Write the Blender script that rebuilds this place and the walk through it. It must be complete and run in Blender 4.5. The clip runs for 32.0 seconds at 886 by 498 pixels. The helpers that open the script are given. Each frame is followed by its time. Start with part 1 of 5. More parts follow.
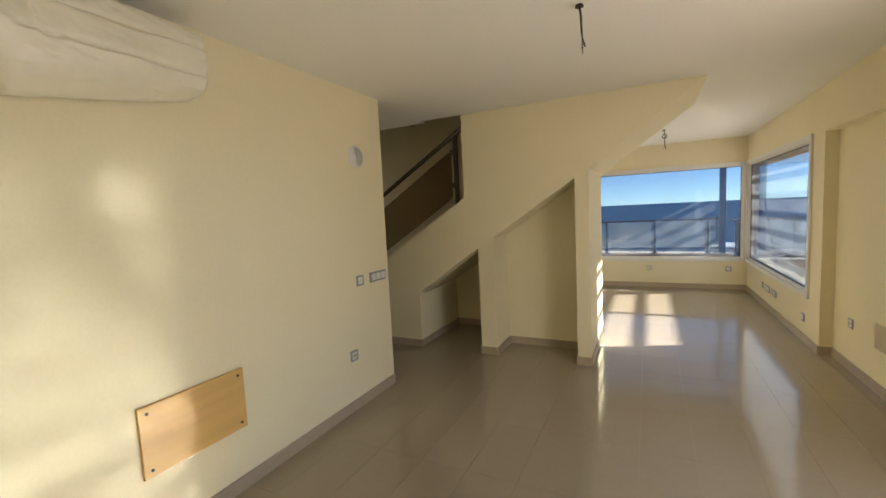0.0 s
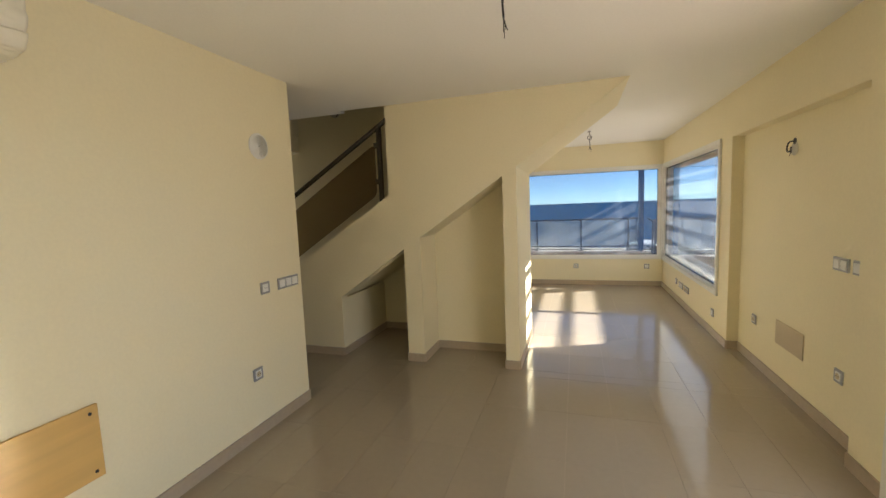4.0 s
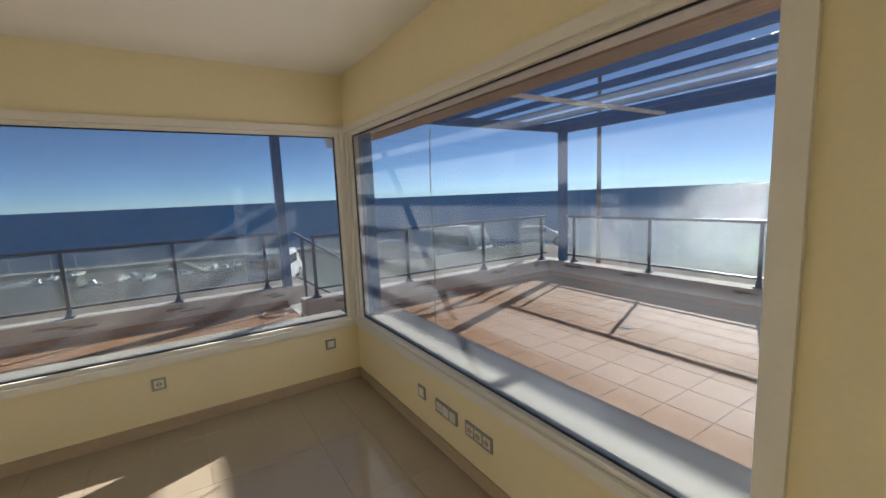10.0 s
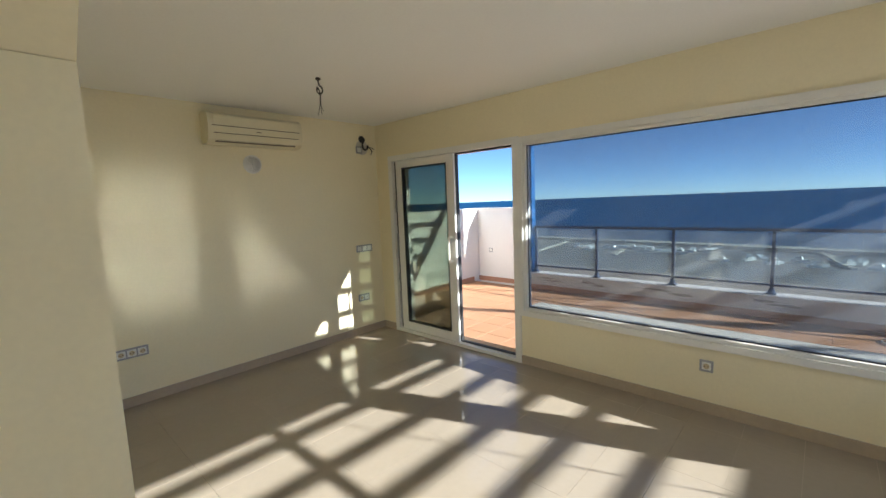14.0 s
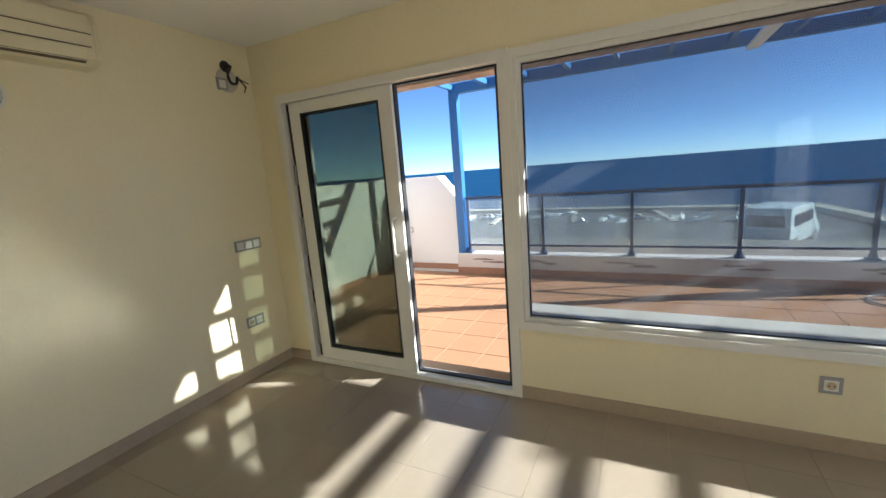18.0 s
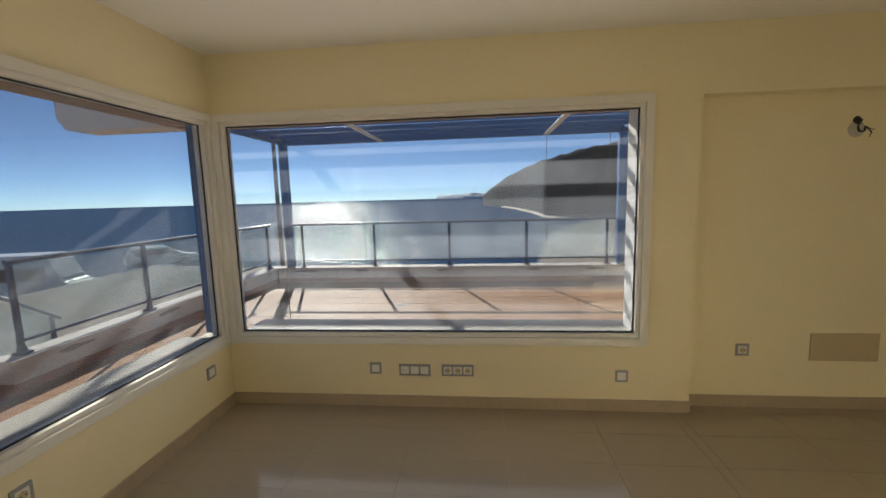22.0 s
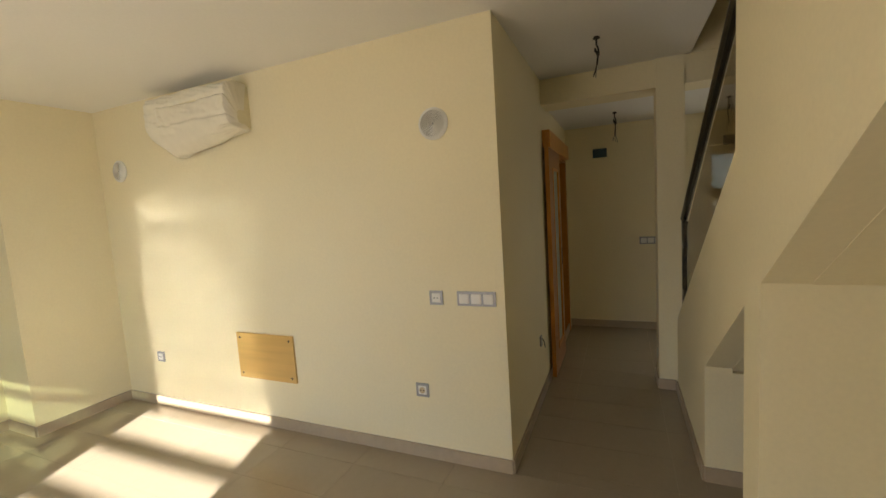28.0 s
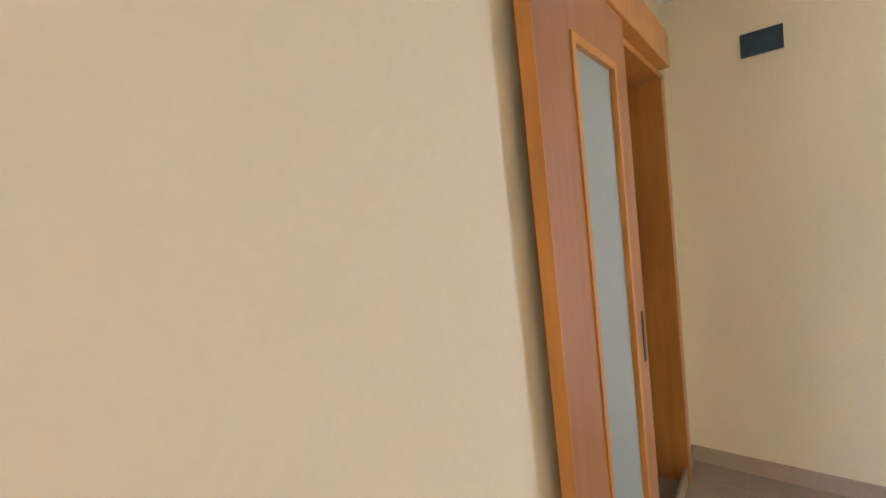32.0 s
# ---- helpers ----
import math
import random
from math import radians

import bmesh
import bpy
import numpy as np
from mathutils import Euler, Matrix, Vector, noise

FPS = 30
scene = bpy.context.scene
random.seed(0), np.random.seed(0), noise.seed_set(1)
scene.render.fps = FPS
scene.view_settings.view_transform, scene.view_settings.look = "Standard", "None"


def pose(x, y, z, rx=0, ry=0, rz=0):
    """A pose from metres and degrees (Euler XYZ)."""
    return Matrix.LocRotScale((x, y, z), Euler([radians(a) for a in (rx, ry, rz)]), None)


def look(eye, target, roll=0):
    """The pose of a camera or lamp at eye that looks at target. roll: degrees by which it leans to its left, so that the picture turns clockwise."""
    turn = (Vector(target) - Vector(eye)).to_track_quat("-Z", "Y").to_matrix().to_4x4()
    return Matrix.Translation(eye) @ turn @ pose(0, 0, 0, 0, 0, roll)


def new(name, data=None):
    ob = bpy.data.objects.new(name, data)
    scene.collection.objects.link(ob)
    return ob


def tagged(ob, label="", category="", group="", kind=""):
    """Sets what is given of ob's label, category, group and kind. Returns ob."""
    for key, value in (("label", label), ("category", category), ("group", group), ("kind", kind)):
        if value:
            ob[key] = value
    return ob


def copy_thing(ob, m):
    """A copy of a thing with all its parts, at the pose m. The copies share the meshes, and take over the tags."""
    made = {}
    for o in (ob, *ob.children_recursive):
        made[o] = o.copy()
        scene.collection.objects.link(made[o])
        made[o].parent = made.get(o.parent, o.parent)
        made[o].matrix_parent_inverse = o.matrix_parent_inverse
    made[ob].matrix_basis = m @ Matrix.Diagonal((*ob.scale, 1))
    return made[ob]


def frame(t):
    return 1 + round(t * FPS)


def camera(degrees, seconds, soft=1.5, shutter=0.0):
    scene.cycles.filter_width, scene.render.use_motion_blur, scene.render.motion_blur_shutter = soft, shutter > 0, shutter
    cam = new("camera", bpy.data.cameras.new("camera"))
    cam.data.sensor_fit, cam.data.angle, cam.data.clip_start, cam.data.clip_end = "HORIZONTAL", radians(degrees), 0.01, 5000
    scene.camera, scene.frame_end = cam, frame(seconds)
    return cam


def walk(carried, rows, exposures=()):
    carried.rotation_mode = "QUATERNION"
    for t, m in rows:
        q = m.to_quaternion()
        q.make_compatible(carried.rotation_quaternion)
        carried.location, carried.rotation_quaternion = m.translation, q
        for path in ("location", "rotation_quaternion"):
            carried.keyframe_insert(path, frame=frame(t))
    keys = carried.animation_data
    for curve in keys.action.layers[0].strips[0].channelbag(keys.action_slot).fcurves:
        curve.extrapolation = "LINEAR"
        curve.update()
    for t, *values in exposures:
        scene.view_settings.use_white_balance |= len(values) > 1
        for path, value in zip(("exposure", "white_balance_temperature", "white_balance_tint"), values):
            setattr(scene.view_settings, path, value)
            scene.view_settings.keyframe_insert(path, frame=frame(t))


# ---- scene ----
cam = camera(94.1, 32.0)
PATH = [
    (0, (0.299, -0.475, 1.517), (-0.592, 1.306, 1.339), -2.8),
    (0.5, (0.354, -0.64, 1.55), (-0.991, 0.836, 1.438), -3.1),
    (1, (0.462, -0.689, 1.589), (-1.111, 0.543, 1.519), -2.6),
    (1.5, (0.598, -0.687, 1.577), (-1.058, 0.432, 1.518), -2.2),
    (2, (0.602, -0.696, 1.547), (-1.022, 0.468, 1.466), -1.8),
    (2.5, (0.537, -0.683, 1.567), (-0.889, 0.715, 1.47), -1.9),
    (3, (0.459, -0.614, 1.552), (-0.602, 1.076, 1.419), -2.1),
    (3.5, (0.387, -0.445, 1.535), (-0.417, 1.377, 1.348), -2.2),
    (5.5, (0.167, 0.858, 1.508), (0.043, 2.844, 1.308), -2.7),
    (6, (0.203, 1.227, 1.524), (0.273, 3.213, 1.298), -2.7),
    (6.5, (0.286, 1.682, 1.499), (0.629, 3.641, 1.295), -2.4),
    (7, (0.321, 2.122, 1.517), (0.827, 4.045, 1.3), -2.0),
    (7.5, (0.333, 2.567, 1.558), (0.832, 4.488, 1.309), -3.0),
    (8, (0.29, 2.989, 1.504), (0.926, 4.872, 1.277), -2.2),
    (8.5, (0.336, 3.411, 1.523), (1.126, 5.23, 1.265), -2.4),
    (9, (0.375, 3.781, 1.503), (1.225, 5.568, 1.215), -2.6),
    (9.5, (0.445, 4.135, 1.475), (1.404, 5.872, 1.223), -2.5),
    (10, (0.535, 4.439, 1.539), (1.601, 6.11, 1.274), -2.4),
    (10.5, (0.63, 4.605, 1.505), (1.528, 6.376, 1.282), -2.8),
    (11, (0.699, 4.755, 1.556), (1.032, 6.713, 1.323), -2.1),
    (11.5, (0.600, 4.69, 1.525), (0.326, 6.66, 1.308), -2.6),
    (12, (0.638, 4.55, 1.517), (-0.126, 6.386, 1.31), -2.75),
    (12.5, (0.695, 4.464, 1.548), (-0.394, 6.127, 1.326), -1.0),
    (13, (0.777, 4.43, 1.547), (-0.537, 5.919, 1.302), -1.5),
    (13.5, (0.823, 4.438, 1.562), (-0.541, 5.88, 1.317), -2.3),
    (14, (0.863, 4.481, 1.556), (-0.487, 5.939, 1.328), -2.3),
    (14.5, (0.826, 4.473, 1.548), (-0.469, 5.981, 1.328), -1.4),
    (16.5, (0.274, 4.829, 1.47), (-0.971, 6.37, 1.193), -2.8),
    (17, (0.054, 4.99, 1.475), (-1.154, 6.561, 1.205), -3.0),
    (17.5, (-0.219, 5.15, 1.485), (-1.307, 6.797, 1.163), -3.4),
    (18, (-0.468, 5.363, 1.473), (-1.359, 7.115, 1.101), -4.5),
    (18.5, (-0.678, 5.617, 1.488), (-1.149, 7.53, 1.146), -4.9),
    (19, (-0.791, 5.831, 1.467), (-0.521, 7.789, 1.162), -5.3),
    (19.5, (-0.819, 5.897, 1.478), (0.203, 7.595, 1.208), -2.7),
    (20, (-0.845, 5.807, 1.448), (0.703, 7.05, 1.212), -1.7),
    (20.5, (-0.951, 5.715, 1.429), (0.879, 6.488, 1.198), -0.6),
    (21, (-1.022, 5.79, 1.506), (0.911, 6.222, 1.231), -1.6),
    (21.5, (-1.065, 5.841, 1.508), (0.896, 6.141, 1.249), -2.1),
    (22, (-1.047, 5.854, 1.497), (0.927, 6.052, 1.246), -1.6),
    (22.5, (-0.883, 5.784, 1.508), (1.095, 5.746, 1.218), -1.9),
    (23, (-0.626, 5.685, 1.469), (1.324, 5.327, 1.212), -2.2),
    (23.5, (-0.332, 5.597, 1.475), (1.472, 4.765, 1.242), -2.2),
    (24, (-0.051, 5.483, 1.515), (1.443, 4.173, 1.294), -3.0),
    (24.5, (0.164, 5.281, 1.5), (1.244, 3.61, 1.289), -3.9),
    (25, (0.363, 4.983, 1.519), (0.979, 3.088, 1.345), -4.5),
    (25.5, (0.6, 4.734, 1.487), (0.655, 2.744, 1.295), -3.3),
    (26, (0.778, 4.442, 1.487), (0.298, 2.514, 1.253), -3.1),
    (26.5, (0.763, 3.986, 1.528), (-0.095, 2.202, 1.248), -3.0),
    (28.5, (0.186, 2.955, 1.518), (-1.745, 2.467, 1.336), -4.2),
    (29, (0.006, 2.79, 1.532), (-1.949, 2.418, 1.34), -4.2),
    (29.5, (-0.216, 2.739, 1.521), (-2.156, 2.296, 1.321), -5.2),
    (30, (-0.566, 2.828, 1.538), (-2.449, 2.176, 1.368), -6.8),
    (30.5, (-1.007, 2.877, 1.531), (-2.871, 2.186, 1.306), -5.7),
    (31, (-1.476, 2.905, 1.524), (-3.284, 2.103, 1.226), -6.9),
    (31.5, (-1.967, 2.962, 1.519), (-3.604, 1.843, 1.258), -8.5),
    (32, (-2.372, 2.94, 1.424), (-3.923, 1.686, 1.272), -6.6),
]
EXPOSURE = [(0.0, 2.15, 6650, 7), (1.0, 2.25, 6600, 7), (3.0, 2.15, 6650, 7), (3.5, 2.18, 6650, 7), (6.0, 2.65, 7000, 10), (7.0, 2.25, 6950, 10), (8.0, 1.9, 6800, 9), (9.0, 1.55, 6700, 9), (11.0, 1.45, 6700, 9), (12.0, 1.68, 6100, 5), (14.5, 1.72, 6000, 5), (18.0, 1.78, 6000, 5),
            (19.0, 1.55, 6500, 7), (20.0, 1.45, 6700, 9), (23.0, 1.42, 7200, 9), (24.0, 1.52, 7300, 9), (25.0, 1.75, 7400, 9), (26.5, 1.85, 7200, 8), (28.5, 2.5, 6950, 7), (30.0, 2.65, 7050, 8), (30.5, 2.85, 7050, 9), (31.0, 3.4, 6950, 10), (31.5, 4.2, 6300, 20), (32.0, 4.8, 5550, 24)]
walk(cam, [(t, look(eye, target, roll)) for t, eye, target, roll in PATH], EXPOSURE)

# ---- world and sun ----
SUN_AZ, SUN_EL = 21.5, 25.0
world = bpy.data.worlds.new("world")
scene.world = world
world.use_nodes = True
_sky = world.node_tree.nodes.new("ShaderNodeTexSky")
_sky.sky_type, _sky.sun_disc = "NISHITA", False
_sky.sun_elevation, _sky.sun_rotation = radians(SUN_EL), radians(90 - SUN_AZ)
_sky.altitude, _sky.air_density, _sky.dust_density, _sky.ozone_density = 1200, 0.45, 0.06, 2.2
_bg = world.node_tree.nodes["Background"]
_tint = world.node_tree.nodes.new("ShaderNodeMix")
_tint.data_type, _tint.blend_type = "RGBA", "MULTIPLY"
_tint.inputs[0].default_value, _tint.inputs[7].default_value = 1.0, (0.88, 0.99, 1.07, 1)
world.node_tree.links.new(_sky.outputs[0], _tint.inputs[6])
world.node_tree.links.new(_tint.outputs[2], _bg.inputs[0])
_bg.inputs[1].default_value = 0.075
_sd = bpy.data.lights.new("sun", "SUN")
_sd.energy, _sd.angle, _sd.color = 5.0, radians(0.55), (1.0, 0.975, 0.94)
_sv = Vector((math.cos(radians(SUN_AZ)) * math.cos(radians(SUN_EL)), math.sin(radians(SUN_AZ)) * math.cos(radians(SUN_EL)), math.sin(radians(SUN_EL))))
_sun = new("sun", _sd)
_sun.matrix_world = look(_sv * 50, (0, 0, 0))
# sky light entering through the two picture windows and the sea-side door
for _n, _w, _e, _eye, _to in (("window_sky_light", 2.7, 0.5, (0.27, 7.70, 1.28), (0.27, 6.0, 1.28)), ("window_sky_light", 2.7, 2.0, (1.70, 6.25, 1.28), (0.0, 6.25, 1.28)), ("door_sky_light", 1.8, 3.6, (1.66, 1.2, 1.15), (0.0, 1.2, 1.15))):
    _ld = bpy.data.lights.new(_n, "AREA")
    _ld.shape, _ld.size, _ld.size_y, _ld.energy, _ld.color = "RECTANGLE", _w, 1.4, _e, (0.95, 0.97, 1.0)
    new(_n, _ld).matrix_world = look(_eye, _to)


# sunlight mirrored by the polished floor reaches the walls
scene.cycles.caustics_reflective, scene.cycles.blur_glossy, scene.cycles.sample_clamp_indirect = True, 0.0, 20.0
scene.cycles.use_guiding = True

# ---- materials ----
def mat(name, base, rough=0.6, vary=0.12, grain=40.0, broad=1.2, bump=0.0, metal=0.0, bumpscale=None, spec=None, coat=0.0, stain=None, random_tone=0.0):
    """A procedural surface: colour varied at a fine and a broad scale, with fine relief."""
    m = bpy.data.materials.new(name)
    m.use_nodes = True
    nt = m.node_tree
    n, l = nt.nodes, nt.links
    b = n["Principled BSDF"]
    b.inputs["Roughness"].default_value, b.inputs["Metallic"].default_value = rough, metal
    if spec is not None:
        b.inputs["Specular IOR Level"].default_value = spec
    if coat:
        b.inputs["Coat Weight"].default_value, b.inputs["Coat Roughness"].default_value = coat, 0.08
    tc = n.new("ShaderNodeTexCoord")
    geo = n.new("ShaderNodeNewGeometry")
    fine, wide = n.new("ShaderNodeTexNoise"), n.new("ShaderNodeTexNoise")
    for tex, s, d in ((fine, grain, 4), (wide, broad, 5)):
        tex.inputs["Scale"].default_value, tex.inputs["Detail"].default_value = s, d
        l.new(geo.outputs["Position"], tex.inputs["Vector"])
    add = n.new("ShaderNodeMath")
    add.operation = "ADD"
    l.new(fine.outputs["Fac"], add.inputs[0])
    l.new(wide.outputs["Fac"], add.inputs[1])
    src = add.outputs[0]
    if random_tone:
        oi = n.new("ShaderNodeObjectInfo")
        ma = n.new("ShaderNodeMath")
        ma.operation = "MULTIPLY_ADD"
        ma.inputs[1].default_value = random_tone
        l.new(oi.outputs["Random"], ma.inputs[0])
        l.new(src, ma.inputs[2])
        src = ma.outputs[0]
    mr = n.new("ShaderNodeMapRange")
    mr.inputs["From Min"].default_value, mr.inputs["From Max"].default_value = 0.6, 1.4 + random_tone
    l.new(src, mr.inputs["Value"])
    mix = n.new("ShaderNodeMix")
    mix.data_type = "RGBA"
    lo = tuple(c * (1 - vary) for c in base)
    hi = tuple(min(1, c * (1 + vary)) for c in base)
    mix.inputs[6].default_value, mix.inputs[7].default_value = (*lo, 1), (*hi, 1)
    l.new(mr.outputs[0], mix.inputs[0])
    out = mix.outputs[2]
    if stain:
        st = n.new("ShaderNodeTexNoise")
        st.inputs["Scale"].default_value, st.inputs["Detail"].default_value = stain[1], 8
        l.new(geo.outputs["Position"], st.inputs["Vector"])
        rp = n.new("ShaderNodeMapRange")
        rp.inputs["From Min"].default_value, rp.inputs["From Max"].default_value = stain[2], stain[2] + 0.08
        rp.inputs["To Max"].default_value = stain[3]
        l.new(st.outputs["Fac"], rp.inputs["Value"])
        m2 = n.new("ShaderNodeMix")
        m2.data_type = "RGBA"
        l.new(rp.outputs[0], m2.inputs[0])
        l.new(out, m2.inputs[6])
        m2.inputs[7].default_value = (*stain[0], 1)
        out = m2.outputs[2]
    l.new(out, b.inputs["Base Color"])
    if bump:
        bn = n.new("ShaderNodeBump")
        bn.inputs["Strength"].default_value, bn.inputs["Distance"].default_value = 1.0, bump
        bt = n.new("ShaderNodeTexNoise")
        bt.inputs["Scale"].default_value, bt.inputs["Detail"].default_value = bumpscale or grain, 6
        l.new(geo.outputs["Position"], bt.inputs["Vector"])
        l.new(bt.outputs["Fac"], bn.inputs["Height"])
        l.new(bn.outputs[0], b.inputs["Normal"])
    return m


def wood(name, base, rough=0.4, axis=2, vary=0.35):
    """Straight-grained wood with the grain along one axis."""
    m = mat(name, base, rough, vary, 8, 2)
    nt = m.node_tree
    mp = nt.nodes.new("ShaderNodeMapping")
    sc = [28.0, 28.0, 28.0]
    sc[axis] = 1.6
    mp.inputs["Scale"].default_value = sc
    geo = next(q for q in nt.nodes if q.type == "NEW_GEOMETRY")
    nt.links.new(geo.outputs["Position"], mp.inputs["Vector"])
    tex = [q for q in nt.nodes if q.type == "TEX_NOISE"][0]
    tex.inputs["Scale"].default_value = 1.0
    nt.links.new(mp.outputs[0], tex.inputs["Vector"])
    return m


def pane_mat(name, tint, gloss=1.0, milk=0.0, rough=0.0):
    """Thin clear glass: light passes tinted, Fresnel drives the gloss, milk is dust on it."""
    m = bpy.data.materials.new(name)
    m.use_nodes = True
    nt = m.node_tree
    n, l = nt.nodes, nt.links
    n.remove(n["Principled BSDF"])
    out = n["Material Output"]
    tr, gl, fr, mx = n.new("ShaderNodeBsdfTransparent"), n.new("ShaderNodeBsdfGlossy"), n.new("ShaderNodeLayerWeight"), n.new("ShaderNodeMixShader")
    pw, ma = n.new("ShaderNodeMath"), n.new("ShaderNodeMath")
    tr.inputs[0].default_value = (*tint, 1)
    gl.inputs["Roughness"].default_value = rough
    pw.operation, pw.inputs[1].default_value = "POWER", 5.0
    ma.operation, ma.inputs[1].default_value, ma.inputs[2].default_value = "MULTIPLY_ADD", 0.9, 0.03 * gloss
    l.new(fr.outputs["Facing"], pw.inputs[0])
    l.new(pw.outputs[0], ma.inputs[0])
    l.new(ma.outputs[0], mx.inputs[0])
    l.new(tr.outputs[0], mx.inputs[1])
    l.new(gl.outputs[0], mx.inputs[2])
    last = mx.outputs[0]
    if milk:
        tl, mm = n.new("ShaderNodeBsdfTranslucent"), n.new("ShaderNodeMixShader")
        tl.inputs[0].default_value = (0.64, 0.70, 0.78, 1)
        df, m2, nz, rg, geo = n.new("ShaderNodeBsdfDiffuse"), n.new("ShaderNodeMixShader"), n.new("ShaderNodeTexNoise"), n.new("ShaderNodeMapRange"), n.new("ShaderNodeNewGeometry")
        df.inputs[0].default_value = (0.64, 0.70, 0.78, 1)
        nz.inputs["Scale"].default_value, nz.inputs["Detail"].default_value = 2.2, 7
        l.new(geo.outputs["Position"], nz.inputs["Vector"])
        rg.inputs["From Min"].default_value, rg.inputs["From Max"].default_value = 0.3, 0.75
        rg.inputs["To Min"].default_value, rg.inputs["To Max"].default_value = milk * 0.5, milk * 1.5
        l.new(nz.outputs["Fac"], rg.inputs["Value"])
        l.new(rg.outputs[0], m2.inputs[0])
        l.new(last, m2.inputs[1])
        l.new(df.outputs[0], mm.inputs[1])
        l.new(tl.outputs[0], mm.inputs[2])
        l.new(mm.outputs[0], m2.inputs[2])
        last = m2.outputs[0]
    l.new(last, out.inputs[0])
    return m


M_WALL = mat("cream_wall_paint", (0.86, 0.77, 0.53), 0.75, 0.035, 60, 0.9, 0.00004, bumpscale=110)
M_CEIL = mat("ceiling_paint", (0.88, 0.86, 0.80), 0.85, 0.03, 60, 0.6, 0.0005)
M_TILE = mat("polished_floor_tile", (0.36, 0.30, 0.228), 0.15, 0.05, 25, 1.5, 0.00015, bumpscale=7, random_tone=0.25, spec=0.26, coat=0.65)
M_GROUT = mat("floor_grout", (0.42, 0.35, 0.26), 0.8, 0.1)
M_BASE = mat("baseboard_tile", (0.44, 0.35, 0.25), 0.35, 0.08, 30, 2)
M_WHITE = mat("white_window_plastic", (0.80, 0.78, 0.72), 0.35, 0.03, 60, 1)
M_GASKET = mat("black_rubber_seal", (0.015, 0.015, 0.016), 0.6, 0.1)
M_RENDER = mat("white_render", (0.82, 0.80, 0.76), 0.85, 0.05, 50, 0.8, 0.002, bumpscale=60)
M_KERB = mat("painted_kerb", (0.66, 0.61, 0.55), 0.85, 0.08, 50, 0.8, 0.002, bumpscale=60, stain=((0.18, 0.15, 0.12), 2.3, 0.66, 0.7))
M_PEEL = mat("bare_weathered_mortar", (0.24, 0.20, 0.17), 0.9, 0.25, 40, 6, 0.001)
M_SILL = mat("stone_sill", (0.60, 0.555, 0.48), 0.7, 0.14, 120, 3, spec=0.25)
M_TERRA = mat("terracotta_tile", (0.41, 0.22, 0.12), 0.68, 0.10, 25, 1.0, 0.0008, spec=0.2, random_tone=0.35)
M_TJOINT = mat("terrace_joint", (0.62, 0.46, 0.34), 0.9, 0.1)
M_SKIRT = mat("terracotta_skirting", (0.40, 0.20, 0.12), 0.6, 0.12, 25, 2)
M_BLUE = mat("blue_painted_timber", (0.022, 0.125, 0.33), 0.45, 0.12, 30, 1.5, 0.0006)
M_RAIL = mat("grey_blue_metal", (0.065, 0.09, 0.15), 0.35, 0.1, 40, 2, metal=0.3)
M_DARK = mat("dark_bronze_metal", (0.06, 0.05, 0.04), 0.35, 0.15, 40, 2, metal=0.6)
M_STEEL = mat("satin_steel", (0.13, 0.12, 0.105), 0.26, 0.08, 60, 3, metal=0.9)
M_EAVE = wood("varnished_eave_boards", (0.40, 0.27, 0.16), 0.5, 0)
M_DOOR = wood("orange_beech_wood", (0.60, 0.26, 0.05), 0.28, 2, 0.22)
M_DOORF = wood("brown_beech_veneer", (0.40, 0.17, 0.06), 0.3, 2, 0.2)
M_FROST = mat("frosted_door_glass", (0.34, 0.40, 0.36), 0.35, 0.04, 60, 2)
M_AC = mat("aged_white_plastic", (0.76, 0.69, 0.47), 0.4, 0.04, 40, 2)
M_ACDARK = mat("dark_slot", (0.13, 0.10, 0.065), 0.6, 0.1)
M_WRAP = mat("plastic_film", (0.84, 0.79, 0.65), 0.28, 0.06, 14, 3, 0.003, bumpscale=16)
M_PLATE = mat("silver_switch_frame", (0.36, 0.36, 0.36), 0.35, 0.06, 60, 3, metal=0.3)
M_KEY = mat("white_switch_key", (0.80, 0.78, 0.72), 0.35, 0.02, 60, 3)
M_VENTBACK = mat("grille_backing", (0.46, 0.44, 0.40), 0.6, 0.06, 60, 3)
M_HOLE = mat("socket_hole", (0.03, 0.03, 0.03), 0.6, 0.1)
M_WIRE = mat("black_cable", (0.02, 0.018, 0.016), 0.5, 0.2)
M_WIREG = mat("grey_conduit", (0.22, 0.21, 0.19), 0.5, 0.2)
M_BOARD = wood("ochre_cover_board", (0.68, 0.43, 0.14), 0.45, 1, 0.10)
M_COVER = mat("beige_cover_plate", (0.58, 0.47, 0.30), 0.6, 0.04, 50, 2)
M_BOX = mat("dark_blue_box", (0.01, 0.05, 0.08), 0.4, 0.1)
M_STEP = mat("stair_tile", (0.30, 0.25, 0.19), 0.3, 0.1)
